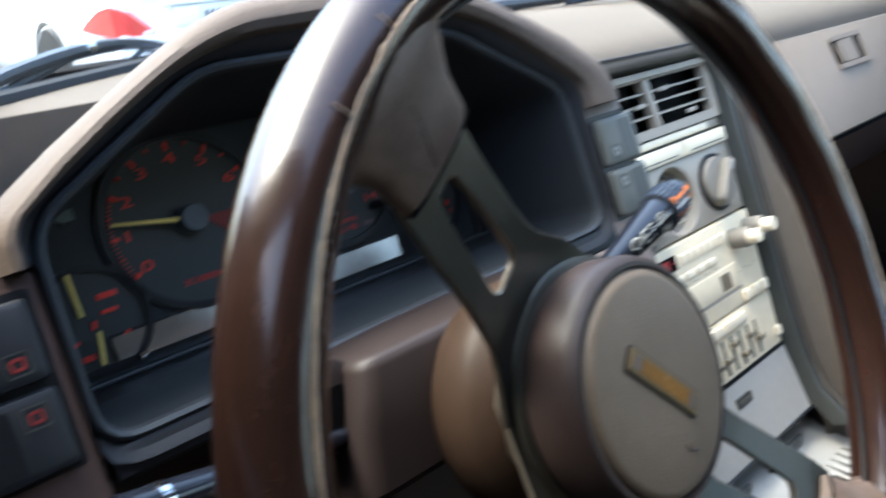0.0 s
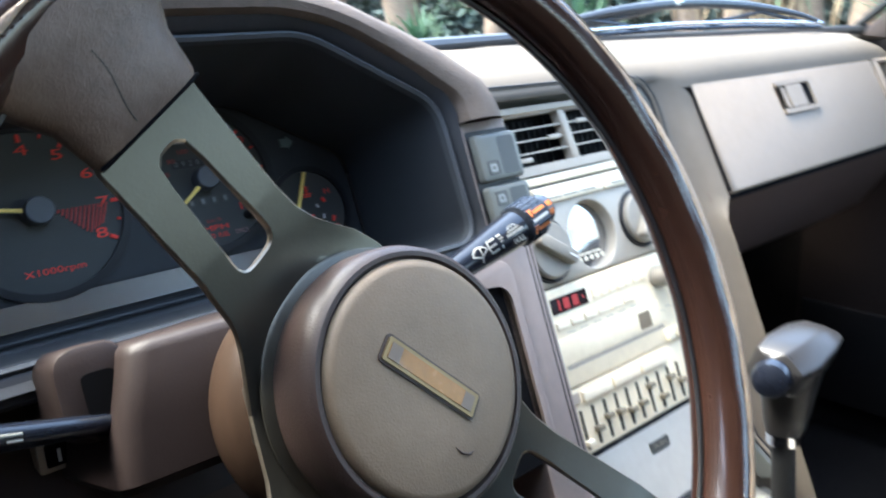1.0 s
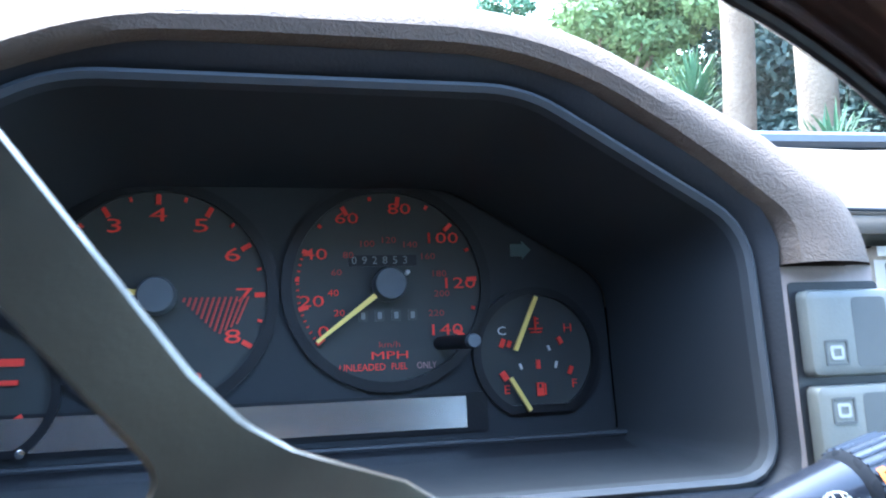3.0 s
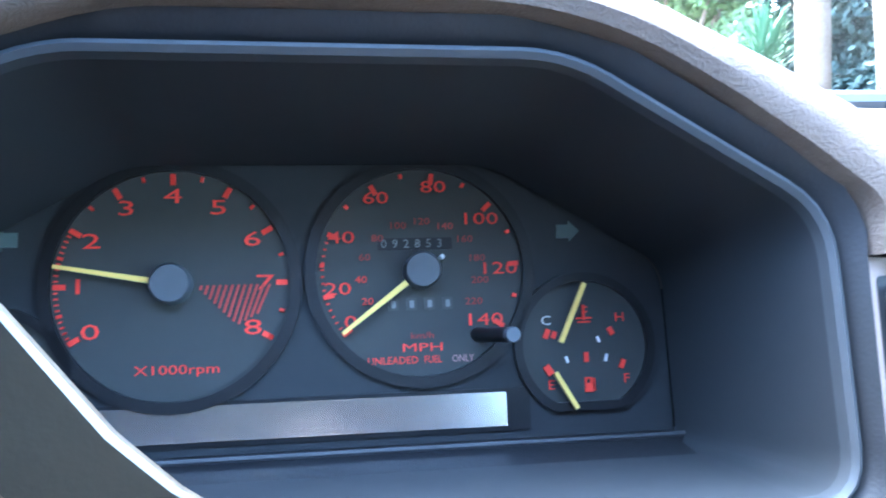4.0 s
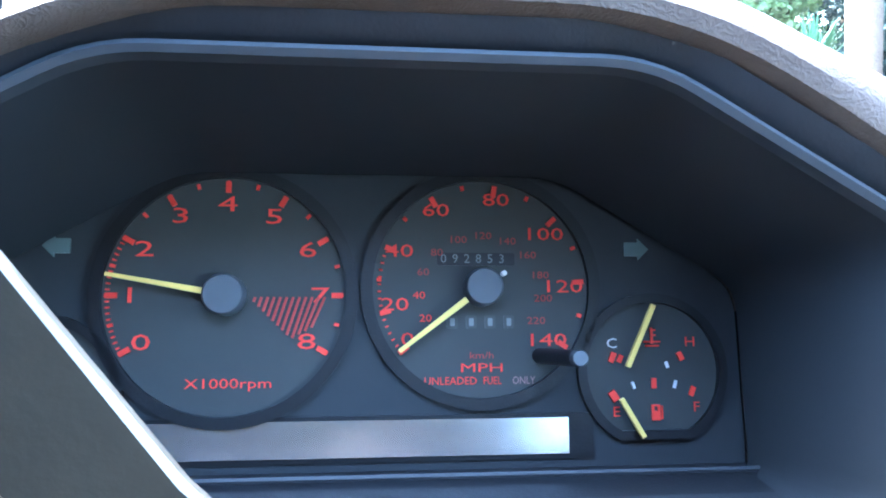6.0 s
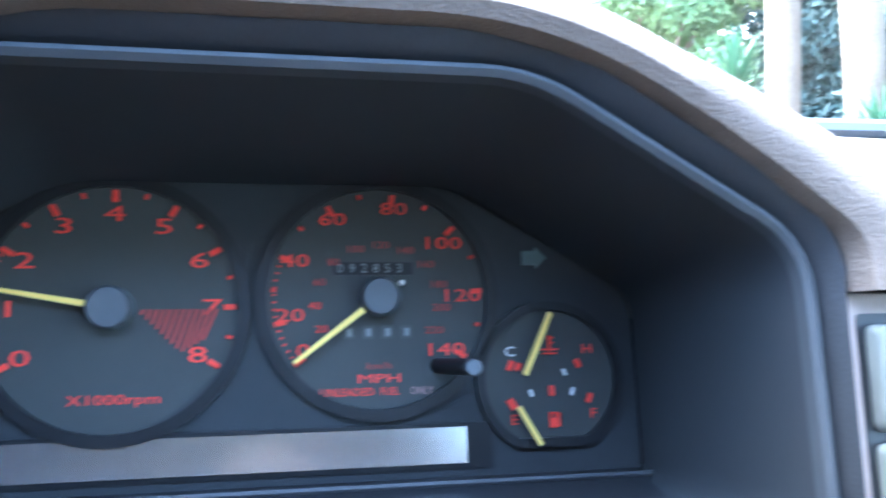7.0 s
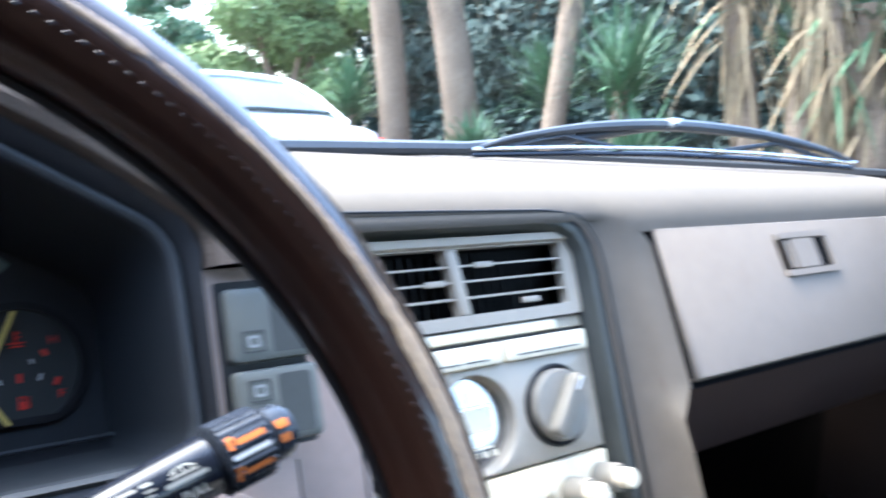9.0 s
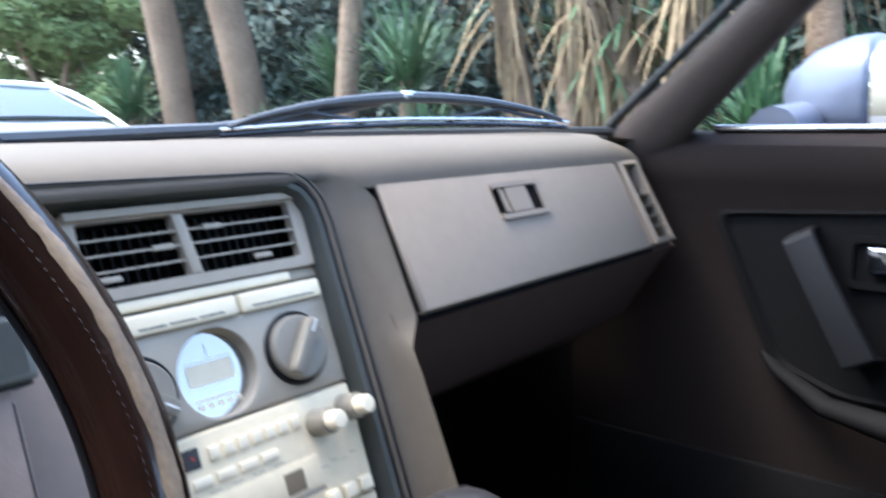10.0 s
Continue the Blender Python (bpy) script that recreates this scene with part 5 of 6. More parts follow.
def build_radio():
    r = thing("car_radio", "cream-faced cassette radio with a red clock and equalizer sliders", "car radio", at=(4.1, SY, -2.55))
    part("face", prism(rect(3.165, -2.075, 4.915, -1.305, 0.015), SY - 0.055, SY + 0.02, 0.015), CREAM, r, "cream radio face")
    d = part("clock_display", prism(rect(3.235, -1.500, 3.655, -1.375, 0.01), SY - 0.060, SY - 0.04), LCD, r, "dark clock window")
    part("clock_digits", bars([(3.315, -1.480, 3.335, -1.396), (3.375, -1.480, 3.440, -1.396), (3.480, -1.480, 3.545, -1.396), (3.600, -1.446, 3.618, -1.424)], SY - 0.0625, SY - 0.058), LED, d, "dim red lit digits")
    for k in range(7):
        part("preset", prism(rect(3.715 + 0.105 * k, -1.485, 3.790 + 0.105 * k, -1.400, 0.008), SY - 0.075, SY - 0.03, 0.01), CREAMKNOB, r)
    for k in range(6):
        part("button", prism(rect(3.24 + 0.165 * k, -1.620, 3.375 + 0.165 * k, -1.560, 0.008), SY - 0.072, SY - 0.03, 0.01), CREAMKNOB, r)
    for x, z in ((4.555, -1.500), (4.825, -1.470)):
        k = part("volume_knob", turned([(0.092, 0.0), (0.090, 0.16), (0.082, 0.175), (0.060, 0.176)], (x, SY - 0.045, z), n=28), KNOBGREY, r, "grey outer knob ring")
        part("knob_tip", turned([(0.064, 0.17), (0.064, 0.265), (0.055, 0.278), (0.0, 0.28)], (x, SY - 0.045, z), n=28), CREAMKNOB, k, "cream knob tip")
    # cassette door with a square notch
    door = part("cassette_door", prism(rect(3.20, -1.905, 4.50, -1.690, 0.01), SY - 0.062, SY - 0.03, 0.01), CREAM, r)
    part("cassette_slot", prism(rect(3.25, -1.935, 4.50, -1.908, 0.004), SY - 0.058, SY - 0.03), VENTGREY, r)
    part("notch", prism(rect(4.19, -1.880, 4.345, -1.740, 0.008), SY - 0.066, SY - 0.05), material("tan_notch", (0.20, 0.155, 0.10), 0.5), door, "tan square notch")
    for k in range(3):
        part("key", prism(rect(4.480 + 0.145 * k, -2.060, 4.585 + 0.145 * k, -1.965, 0.01), SY - 0.095, SY - 0.04, 0.012), CREAMKNOB, r)
    for k in range(4):
        part("print_line", bars([(4.50 + 0.09 * k, -1.80 + 0.02 * (k % 2), 4.56 + 0.09 * k, -1.795 + 0.02 * (k % 2))], SY - 0.057, SY - 0.05), VENTGREY, r)
    for k in range(6):
        part("print_line", bars([(3.34 + 0.16 * k, -1.665, 3.43 + 0.16 * k, -1.659)], SY - 0.057, SY - 0.05), VENTGREY, r)
    # equalizer
    eq = part("equalizer_face", prism(rect(3.165, -2.600, 4.915, -2.085, 0.015), SY - 0.050, SY + 0.02, 0.015), CREAM, r, "cream equalizer face")
    part("eject_bar", prism(rect(3.20, -2.190, 3.275, -2.115, 0.006), SY - 0.070, SY - 0.03), VENTGREY, eq)
    for k in range(3):
        part("long_key", prism(rect(3.31 + 0.37 * k, -2.210, 3.655 + 0.37 * k, -2.120, 0.01), SY - 0.085, SY - 0.03, 0.012), CREAMKNOB, eq)
    lev = (0.12, 0.40, 0.60, 0.55, 0.42, 0.45, 0.85, 0.30, 0.78, 0.5)
    for k in range(10):
        x = 3.255 + 0.142 * k
        part("slider_slot", prism(rect(x - 0.017, -2.560, x + 0.017, -2.255, 0.008), SY - 0.054, SY - 0.04), SLOTOLIVE, eq)
        z = -2.54 + 0.25 * lev[k]
        part("slider", prism(rect(x - 0.038, z - 0.022, x + 0.038, z + 0.022, 0.008), SY - 0.105, SY - 0.04, 0.01), CREAMKNOB if k == 0 else SLIDEROLIVE, eq, "cream slider" if k == 0 else "olive slider")
    part("square_key", prism(rect(4.825, -2.520, 4.905, -2.430, 0.01), SY - 0.085, SY - 0.03, 0.01), CREAMKNOB, eq)
    return r


def build_ashtray():
    a = thing("ashtray", "closed grey ashtray drawer marked PUSH under the radio", "ashtray", at=(4.1, SY, -3.3))
    part("drawer", loft([[(x, SY - 0.045 - 0.10 * f, -2.640 - 0.62 * f) for x in np.linspace(3.17, 4.92, 6)] for f in np.linspace(0, 1, 5)] , closed=False), ASHGREY, a, "pale grey drawer front")
    part("gap", prism(rect(3.16, -2.645, 4.92, -2.615), SY - 0.035, SY + 0.01), BLACK, a)
    part("seam", tube([(x, SY - 0.146, -3.262) for x in np.linspace(3.17, 5.10, 5)], 0.016, 6), BLACK, a, "black seam under the drawer")
    tab = part("push_tab", prism(rect(3.90, -2.850, 4.14, -2.760, 0.015), SY - 0.085, SY - 0.03), SURROUND, a)
    part("legend", letters("PUSH", 0.062, (4.02, SY - 0.088, -2.805), stretch=1.15), KNOBGREY, tab)
    return a


def build_console():
    c = thing("floor_console", "grey plastic floor console with the selector gate", "console", dash=False, at=(0, -0.35, 0.24))
    bm = loft([[(x, -0.145, 0.478), (x, -0.170, 0.468), (x, -0.30, 0.455), (x, -0.80, 0.44), (x, -1.0, 0.44), (x, -1.0, 0.25), (x, 0.0, 0.25), (x, 0.0, 0.478)] for x in np.linspace(-0.115, 0.125, 6)], cap0=True, cap1=True)
    part("body", bm, ASHGREY, c)
    part("gate", box((-0.045, -0.40, 0.455), (0.065, -0.20, 0.466), 0.004), BLACK, c, "black selector gate")
    for k in range(4):
        part("gate_trim", box((0.068 + 0.012 * k, -0.42, 0.4545 + 0.002 * k), (0.072 + 0.012 * k, -0.19, 0.4665), 0.001), CHROME, c)
    for x in (-0.08, 0.02):
        part("tray_edge", box((x, -0.165, 0.470), (x + 0.06, -0.160, 0.484), 0.002), SURROUND, c)
    g = thing("gear_selector", "satin grey gear selector grip with a black thumb button", "gear selector", dash=False, at=(0.015, -0.252, 0.466))
    part("rod", tube([(0.012, -0.252, 0.462), (0.007, -0.243, 0.598)], 0.0085, 16), RUBBER, g, "black rod")
    part("ring", tube([(0.0072, -0.2436, 0.589), (0.007, -0.243, 0.597)], 0.0118, 20), CHROME, g, "chrome ring")
    part("neck", tube([(0.007, -0.243, 0.596), (0.008, -0.243, 0.602), (0.011, -0.242, 0.617), (0.014, -0.240, 0.632), (0.017, -0.239, 0.648)], [0.0120, 0.0145, 0.0175, 0.0205, 0.0235], 20), NECKPLASTIC, g, "dark grey neck")
    rings = []
    for x, yf, yb, zb, zt in ((-0.010, -0.254, -0.224, 0.637, 0.659), (-0.006, -0.260, -0.218, 0.632, 0.663), (0.014, -0.263, -0.215, 0.630, 0.666), (0.040, -0.262, -0.216, 0.641, 0.667), (0.059, -0.258, -0.220, 0.650, 0.665), (0.067, -0.252, -0.226, 0.656, 0.661)):
        h = zt - zb
        rings.append([(x, y, z) for y, z in rounded([(yf + 0.006, zb), (yb - 0.006, zb), (yb, zb + 0.4 * h), (yb - 0.007, zt), (yf + 0.014, zt), (yf, zt - 0.40 * h)], 0.0022, 2)])
    part("grip", loft(rings, cap0=True, cap1=True), KNOBMETAL, g, "satin grey pistol grip")
    part("thumb_button", turned([(0.0140, -0.004), (0.0140, 0.006), (0.0122, 0.011), (0.007, 0.0135), (0.0, 0.014)], (-0.009, -0.240, 0.645), (-1, -0.25, 0.1), 24), STALK, g, "glossy black thumb button")
    return c


# ---- doors ----
def build_door(name, s):
    d = thing(name, "brown vinyl car door panel with a dark recess and pull handle" if s > 0 else "brown vinyl car door panel on the driver's side", "car door", dash=False, at=(0.68 * s, -0.6, 0.25), kind="structure")
    X = lambda x: s * x
    # padded upper roll and lower skin
    rings = []
    for y in np.linspace(0.06, -1.30, 16):
        rings.append([(X(x), y, z) for x, z in ((0.725, 0.855), (0.690, 0.8605), (0.668, 0.857), (0.652, 0.845), (0.648, 0.828), (0.654, 0.800), (0.668, 0.775), (0.672, 0.60), (0.676, 0.30), (0.725, 0.30))])
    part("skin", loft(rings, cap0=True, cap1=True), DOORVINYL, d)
    # carpet panel added low on the door; its near-black colour holds the shade
    part("lower_carpet", box((min(X(0.664), X(0.674)), -1.28, 0.30), (max(X(0.664), X(0.674)), 0.05, 0.457), 0.004), CARPET, d, "carpeted lower door darkened to hold its shade")
    part("sill_strip", box((min(X(0.672), X(0.70)), -1.30, 0.860), (max(X(0.672), X(0.70)), -0.128, 0.868), 0.003), CHROME, d, "pale window sill strip")
    if s > 0:
        # recessed panel; its plastic is darkened to hold the shade in the recess
        out = rounded([(-0.136, 0.766), (-0.214, 0.588), (-0.285, 0.560), (-0.75, 0.548), (-0.75, 0.800)], 0.018, 4)
        def ring(o, x):
            cy, cz = -0.47, 0.68
            return [(x, cy + (y - cy) * (1 - o), cz + (z - cz) * (1 - o)) for y, z in out]
        part("recess", loft([ring(0, 0.6705), ring(0, 0.662), ring(0.03, 0.660), ring(0.05, 0.667)], cap1=True), DOORGREY, d, "grey recessed panel darkened to hold its shade")
        # strap handle with a flat section, its ends bent into the door
        rings = []
        along, across = Vector((0, -0.47, -0.88)), Vector((0, -0.88, 0.47))
        for f, x, half in ((-0.02, 0.660, 0.0150), (0.0, 0.632, 0.0165), (0.03, 0.626, 0.0170), (0.35, 0.622, 0.0165), (0.70, 0.623, 0.0170), (0.97, 0.628, 0.0180), (1.0, 0.636, 0.0175), (1.02, 0.660, 0.0160)):
            c = Vector((x, -0.246, 0.748)) + along * (0.155 * f)
            rings.append([c + across * u + Vector((w, 0, 0)) for u, w in rounded([(-half, -0.006), (half, -0.006), (half, 0.008), (-half, 0.008)], 0.004, 2)])
        part("pull_handle", loft(rings, cap0=True, cap1=True), HANDLEGREY, d, "blue-grey strap pull handle")
        bez = rounded([(-0.290, 0.748), (-0.290, 0.690), (-0.390, 0.690), (-0.390, 0.748)], 0.01, 3)
        inn = rounded([(-0.297, 0.741), (-0.297, 0.697), (-0.383, 0.697), (-0.383, 0.741)], 0.008, 3)
        lb = part("latch_bezel", loft([[(x, y, z) for y, z in o] for o, x in ((bez, 0.668), (bez, 0.658), (inn, 0.658), (inn, 0.6655))], cap1=True), DOORGREY, d, "door latch bezel")
        part("latch_lever", box((0.652, -0.365, 0.708), (0.664, -0.312, 0.738), 0.004), CHROME, lb, "chrome latch lever")
        arm = [(0.668, -0.205, 0.598), (0.655, -0.225, 0.584), (0.632, -0.285, 0.558), (0.618, -0.35, 0.553), (0.612, -0.75, 0.555)]
        part("armrest", tube(arm, [0.006, 0.009, 0.014, 0.018, 0.020], 14, flat=0.8), DOORGREY, d, "dark padded armrest")
    # window frame behind the pillar and the far edge
    part("window_post", tube([(X(0.665), -1.28, 0.86), (X(0.53), -1.22, 1.11)], 0.03, 10), DOORVINYL, d)
    part("roof_rail", tube([(X(0.50), -0.40, 1.115), (X(0.525), -0.8, 1.145), (X(0.525), -1.25, 1.115)], 0.028, 10), DOORVINYL, d)
    return d


# ---- outside the glass: own bonnet, wipers, mirror ----
def build_bonnet():
    b = thing("bonnet", "pale silver-blue car bonnet beyond the windscreen", "car bonnet", dash=False, at=(0, 1.0, 0.60))
    rings = []
    for f in np.linspace(0, 1, 10):
        rings.append([(x * (1.10 - 0.12 * f), shield_base(x) * (1 - f) + 0.10 + 1.45 * f, 0.832 - 0.03 * f - 0.16 * f * f - 0.035 * (x / 0.7) ** 2) for x in np.linspace(-0.70, 0.70, 17)])
    bm = loft(rings, closed=False)
    bmesh.ops.solidify(bm, geom=bm.faces, thickness=0.012)
    part("skin", bm, SILVERPAINT, b)
    part("cowl", loft([[(x, shield_base(x) + dy, z) for dy, z in ((0.03, 0.838), (0.06, 0.842), (0.11, 0.840))] for x in np.linspace(-0.66, 0.66, 21)], closed=False), RUBBER, b, "black plastic cowl")
    part("front_skirt", box((-0.72, 1.50, 0.20), (0.72, 1.56, 0.62), 0.02), SILVERPAINT, b)
    return b


def build_wiper(pts, arm, lab):
    """A parked wiper: blade, bridge and arm. pts runs along the blade."""
    w = thing("windscreen_wiper", lab, "wiper", dash=False, at=pts[0], group="windscreen wipers")
    P = [Vector(p) for p in pts]
    def along(f):
        g = f * (len(P) - 1)
        i = min(int(g), len(P) - 2)
        return P[i].lerp(P[i + 1], g - i)
    F = np.linspace(0, 1, 17)
    part("blade", tube([along(f) + Vector((0, 0, -0.004)) for f in F], 0.0030, 8), STALK, w, "black rubber blade")
    part("spine", tube([along(f) + Vector((0, -0.002, 0.002)) for f in F], 0.0022, 6), CHROME, w, "bright blade spine")
    part("bridge", tube([along(0.02 + 0.96 * f) + Vector((0, -0.003, 0.004 + 0.022 * math.sin(math.pi * f) ** 0.7)) for f in F], [0.0025 + 0.004 * math.sin(math.pi * f) for f in F], 8), WIPERBLACK, w, "black pressed bridge")
    for c0 in (0.22, 0.78):
        part("claw", tube([along(c0 - 0.16) + Vector((0, 0, 0.001)), along(c0) + Vector((0, -0.003, 0.014)), along(c0 + 0.16) + Vector((0, 0, 0.001))], 0.0028, 6), WIPERBLACK, w)
    mid = along(0.5) + Vector((0, -0.004, 0.028))
    part("pivot", tube([mid + Vector((-0.008, 0, 0)), mid + Vector((0.008, 0, 0))], 0.0055, 10), CHROME, w, "bright pivot clip")
    part("arm", tube([mid, along(0.25) + Vector((0, 0.006, 0.010)), along(0) + Vector((0, 0.008, 0.002)), Vector(arm)], [0.0045, 0.006, 0.007, 0.010], 8), WIPERBLACK, w)
    return w


def build_mirror():
    m = thing("door_mirror", "pale blue-silver door mirror reflecting white sky", "wing mirror", dash=False, at=(0.80, -0.2, 0.86))
    rings = []
    for y, sc in ((-0.150, 0.15), (-0.165, 0.45), (-0.200, 0.78), (-0.240, 0.97), (-0.268, 1.0), (-0.272, 0.97)):
        rings.append([(0.885 + 0.110 * sc * math.copysign(abs(math.cos(a)) ** 0.6, math.cos(a)), y, 0.905 + 0.075 * sc * math.copysign(abs(math.sin(a)) ** 0.7, math.sin(a))) for a in np.linspace(0, 2 * math.pi, 28, endpoint=False)])
    part("housing", loft(rings, cap0=True, cap1=True), SILVERPAINT, m)
    part("foot", tube([(0.72, -0.185, 0.855), (0.83, -0.20, 0.868)], [0.035, 0.030], 12), SILVERPAINT, m)
    glass_ring = lambda sc, y: [(0.885 + 0.098 * sc * math.copysign(abs(math.cos(a)) ** 0.6, math.cos(a)), y, 0.905 + 0.064 * sc * math.copysign(abs(math.sin(a)) ** 0.7, math.sin(a))) for a in np.linspace(0, 2 * math.pi, 28, endpoint=False)]
    part("glass", loft([glass_ring(1, -0.270), glass_ring(1, -0.275)], cap0=True, cap1=True), MIRRORGLASS, m, "mirror glass")
    return m


# ---- street ----
def build_ground():
    bm = bmesh.new()
    g = [[bm.verts.new((x, y, 0.0)) for x in (-600, -60, -8, 0, 4.6, 8, 14, 60, 600)] for y in (-600, -60, -8, 0, 8, 16, 40, 120, 600)]
    for a, b in zip(g, g[1:]):
        for i in range(len(a) - 1):
            bm.faces.new((a[i], a[i + 1], b[i + 1], b[i]))
    solo("ground", bm, ASPHALT, "grey asphalt street surface", "ground", "structure")
    bm = loft([[(x, y, z) for x, z in ((4.6, 0.0), (4.62, 0.12), (4.75, 0.13), (5.2, 0.14), (40, 0.3), (40, 0.0))] for y in np.linspace(-30, 60, 30)], cap0=True, cap1=True)
    solo("pavement", bm, SOIL, "litter-covered planted verge with a kerb", "verge", "structure")


def build_sedan():
    c = thing("parked_sedan", "white sedan parked ahead, seen from behind with red tail lamps", "car", dash=False, at=(2.38, 7.6, 0.0))
    x0, x1 = 1.50, 3.26
    xc, hw = (x0 + x1) / 2, (x1 - x0) / 2
    ys = lambda y: 5.10 + y
    # body: sections along the length, each an outline of half widths and heights
    secs = [(0.00, 0.80, 0.30, 0.72, 0.775), (0.06, 0.90, 0.26, 0.765, 0.805), (0.30, 0.965, 0.24, 0.79, 0.822), (0.95, 1.0, 0.22, 0.80, 0.835), (2.2, 1.0, 0.20, 0.80, 0.84), (3.3, 1.0, 0.20, 0.78, 0.83), (4.2, 0.95, 0.22, 0.70, 0.74), (4.65, 0.80, 0.30, 0.56, 0.62)]
    rings = []
    for y, w, zb, zs, zt in secs:
        h = hw * w
        half = [(h * 0.90, zb), (h * 0.985, zb + 0.10), (h, zb + 0.28), (h * 0.985, zs - 0.10), (h * 0.94, zs), (h * 0.80, zt - 0.004), (h * 0.4, zt)]
        rings.append([(xc + x, ys(y), z) for x, z in half] + [(xc - x, ys(y), z) for x, z in half[::-1]])
    part("body", loft(rings, cap0=True, cap1=True), CARWHITE, c, "glossy white body")
    # cabin
    cab = [(0.48, 0.79, 0.815, 0.828), (0.75, 0.76, 0.90, 0.935), (1.05, 0.73, 1.005, 1.05), (1.35, 0.70, 1.085, 1.135), (1.7, 0.72, 1.14, 1.19), (2.1, 0.71, 1.165, 1.215), (2.6, 0.71, 1.155, 1.20), (3.1, 0.75, 1.03, 1.07), (3.7, 0.83, 0.81, 0.83)]
    rings = []
    for y, w, zs, zt in cab:
        h = hw * w
        half = [(hw * 0.92, 0.79), (h * 1.05 + 0.02, (0.8 + zs) / 2), (h, zs), (h * 0.80, zt), (h * 0.4, zt + 0.012)]
        rings.append([(xc + x, ys(y), z) for x, z in half] + [(xc - x, ys(y), z) for x, z in half[::-1]])
    part("cabin", loft(rings, cap0=True, cap1=True), CARWHITE, c)
    # glass
    def pane(name, pts, n):
        nn = Vector(n) * 0.012
        a = [Vector(p) + nn for p in pts]
        b = [Vector(p) - nn for p in pts]
        return part(name, loft([a, b], cap0=True, cap1=True), CARGLASS, c, "dark car glass")
    pane("rear_window", [(xc - 0.64, ys(0.64), 0.915), (xc, ys(0.58), 0.928), (xc + 0.64, ys(0.64), 0.915), (xc + 0.52, ys(1.36), 1.168), (xc, ys(1.36), 1.188), (xc - 0.52, ys(1.36), 1.168)], (0, -0.4, 0.9))
    pane("side_window", [(xc - 0.80, ys(1.05), 0.860), (xc - 0.655, ys(1.55), 1.115), (xc - 0.655, ys(2.45), 1.130), (xc - 0.80, ys(2.95), 0.860)], (-0.9, 0, 0.35))
    pane("side_window", [(xc + 0.80, ys(1.05), 0.860), (xc + 0.80, ys(2.95), 0.860), (xc + 0.655, ys(2.45), 1.130), (xc + 0.655, ys(1.55), 1.115)], (0.9, 0, 0.35))
    # white rear pillars beside the glass, and the roof's rear edge
    for s in (-1, 1):
        part("rear_pillar", tube([(xc + s * 0.690, ys(0.44), 0.835), (xc + s * 0.668, ys(0.64), 0.922), (xc + s * 0.638, ys(0.88), 1.030), (xc + s * 0.596, ys(1.12), 1.120), (xc + s * 0.545, ys(1.36), 1.182), (xc + s * 0.50, ys(1.75), 1.218)], [0.020, 0.022, 0.026, 0.028, 0.030, 0.022], 12), CARWHITE, c)
    part("roof_edge", tube([(xc - 0.53, ys(1.36), 1.172), (xc - 0.3, ys(1.37), 1.196), (xc, ys(1.38), 1.202), (xc + 0.3, ys(1.37), 1.196), (xc + 0.53, ys(1.36), 1.172)], 0.035, 10), CARWHITE, c)
    # tail lamps: swept wedges round the corners
    for s in (-1, 1):
        out = []
        for f, lo, hi in ((0.0, 0.575, 0.585), (0.15, 0.56, 0.64), (0.35, 0.545, 0.71), (0.52, 0.532, 0.735), (0.7, 0.525, 0.69), (0.88, 0.52, 0.60), (1.0, 0.517, 0.527)):
            # goes from the flank round the corner to the rear face
            y = 0.42 - 0.46 * min(1, f / 0.6) if f < 0.6 else -0.035 - 0.005 * f
            x = hw * (0.955 - 0.10 * max(0, f / 0.6) ** 2) if f < 0.6 else hw * 0.84 - (f - 0.6) * 0.55
            out.append(((xc + s * (x + 0.012), ys(y - 0.012), lo), (xc + s * (x + 0.012), ys(y - 0.012), hi), (xc + s * (x - 0.06), ys(y + 0.06), hi), (xc + s * (x - 0.06), ys(y + 0.06), lo)))
        lamp = part("tail_lamp", loft(out, cap0=True, cap1=True), LAMPRED, c, "red wedge-shaped tail lamp")
        part("reversing_lens", box((min(xc + s * hw * 0.60, xc + s * hw * 0.70), ys(-0.055), 0.525), (max(xc + s * hw * 0.60, xc + s * hw * 0.70), ys(0.02), 0.565), 0.006), LAMPWHITE, lamp, "clear reversing lens")
    # number plate in its recess, boot seam, trim, bumper
    rec = part("plate_recess", box((xc - 0.36, ys(-0.028), 0.565), (xc + 0.36, ys(0.02), 0.700), 0.01), CARWHITE, c)
    pl = part("number_plate", box((xc - 0.17, ys(-0.040), 0.575), (xc + 0.17, ys(-0.02), 0.690), 0.004), material("plate_white", (0.72, 0.74, 0.74), 0.4), rec, "white plate with unreadable marks")
    for k in range(6):
        part("plate_mark", bars([(xc - 0.13 + 0.045 * k, 0.607, xc - 0.105 + 0.045 * k, 0.657)], ys(-0.043), ys(-0.039)), PODDARK, pl)
    part("boot_trim", box((xc - 0.40, ys(-0.045), 0.712), (xc + 0.40, ys(0.02), 0.732), 0.006), CARWHITE, c)
    part("bumper", box((xc - 0.80, ys(-0.07), 0.30), (xc + 0.80, ys(0.10), 0.545), 0.05, 3), CARWHITE, c)
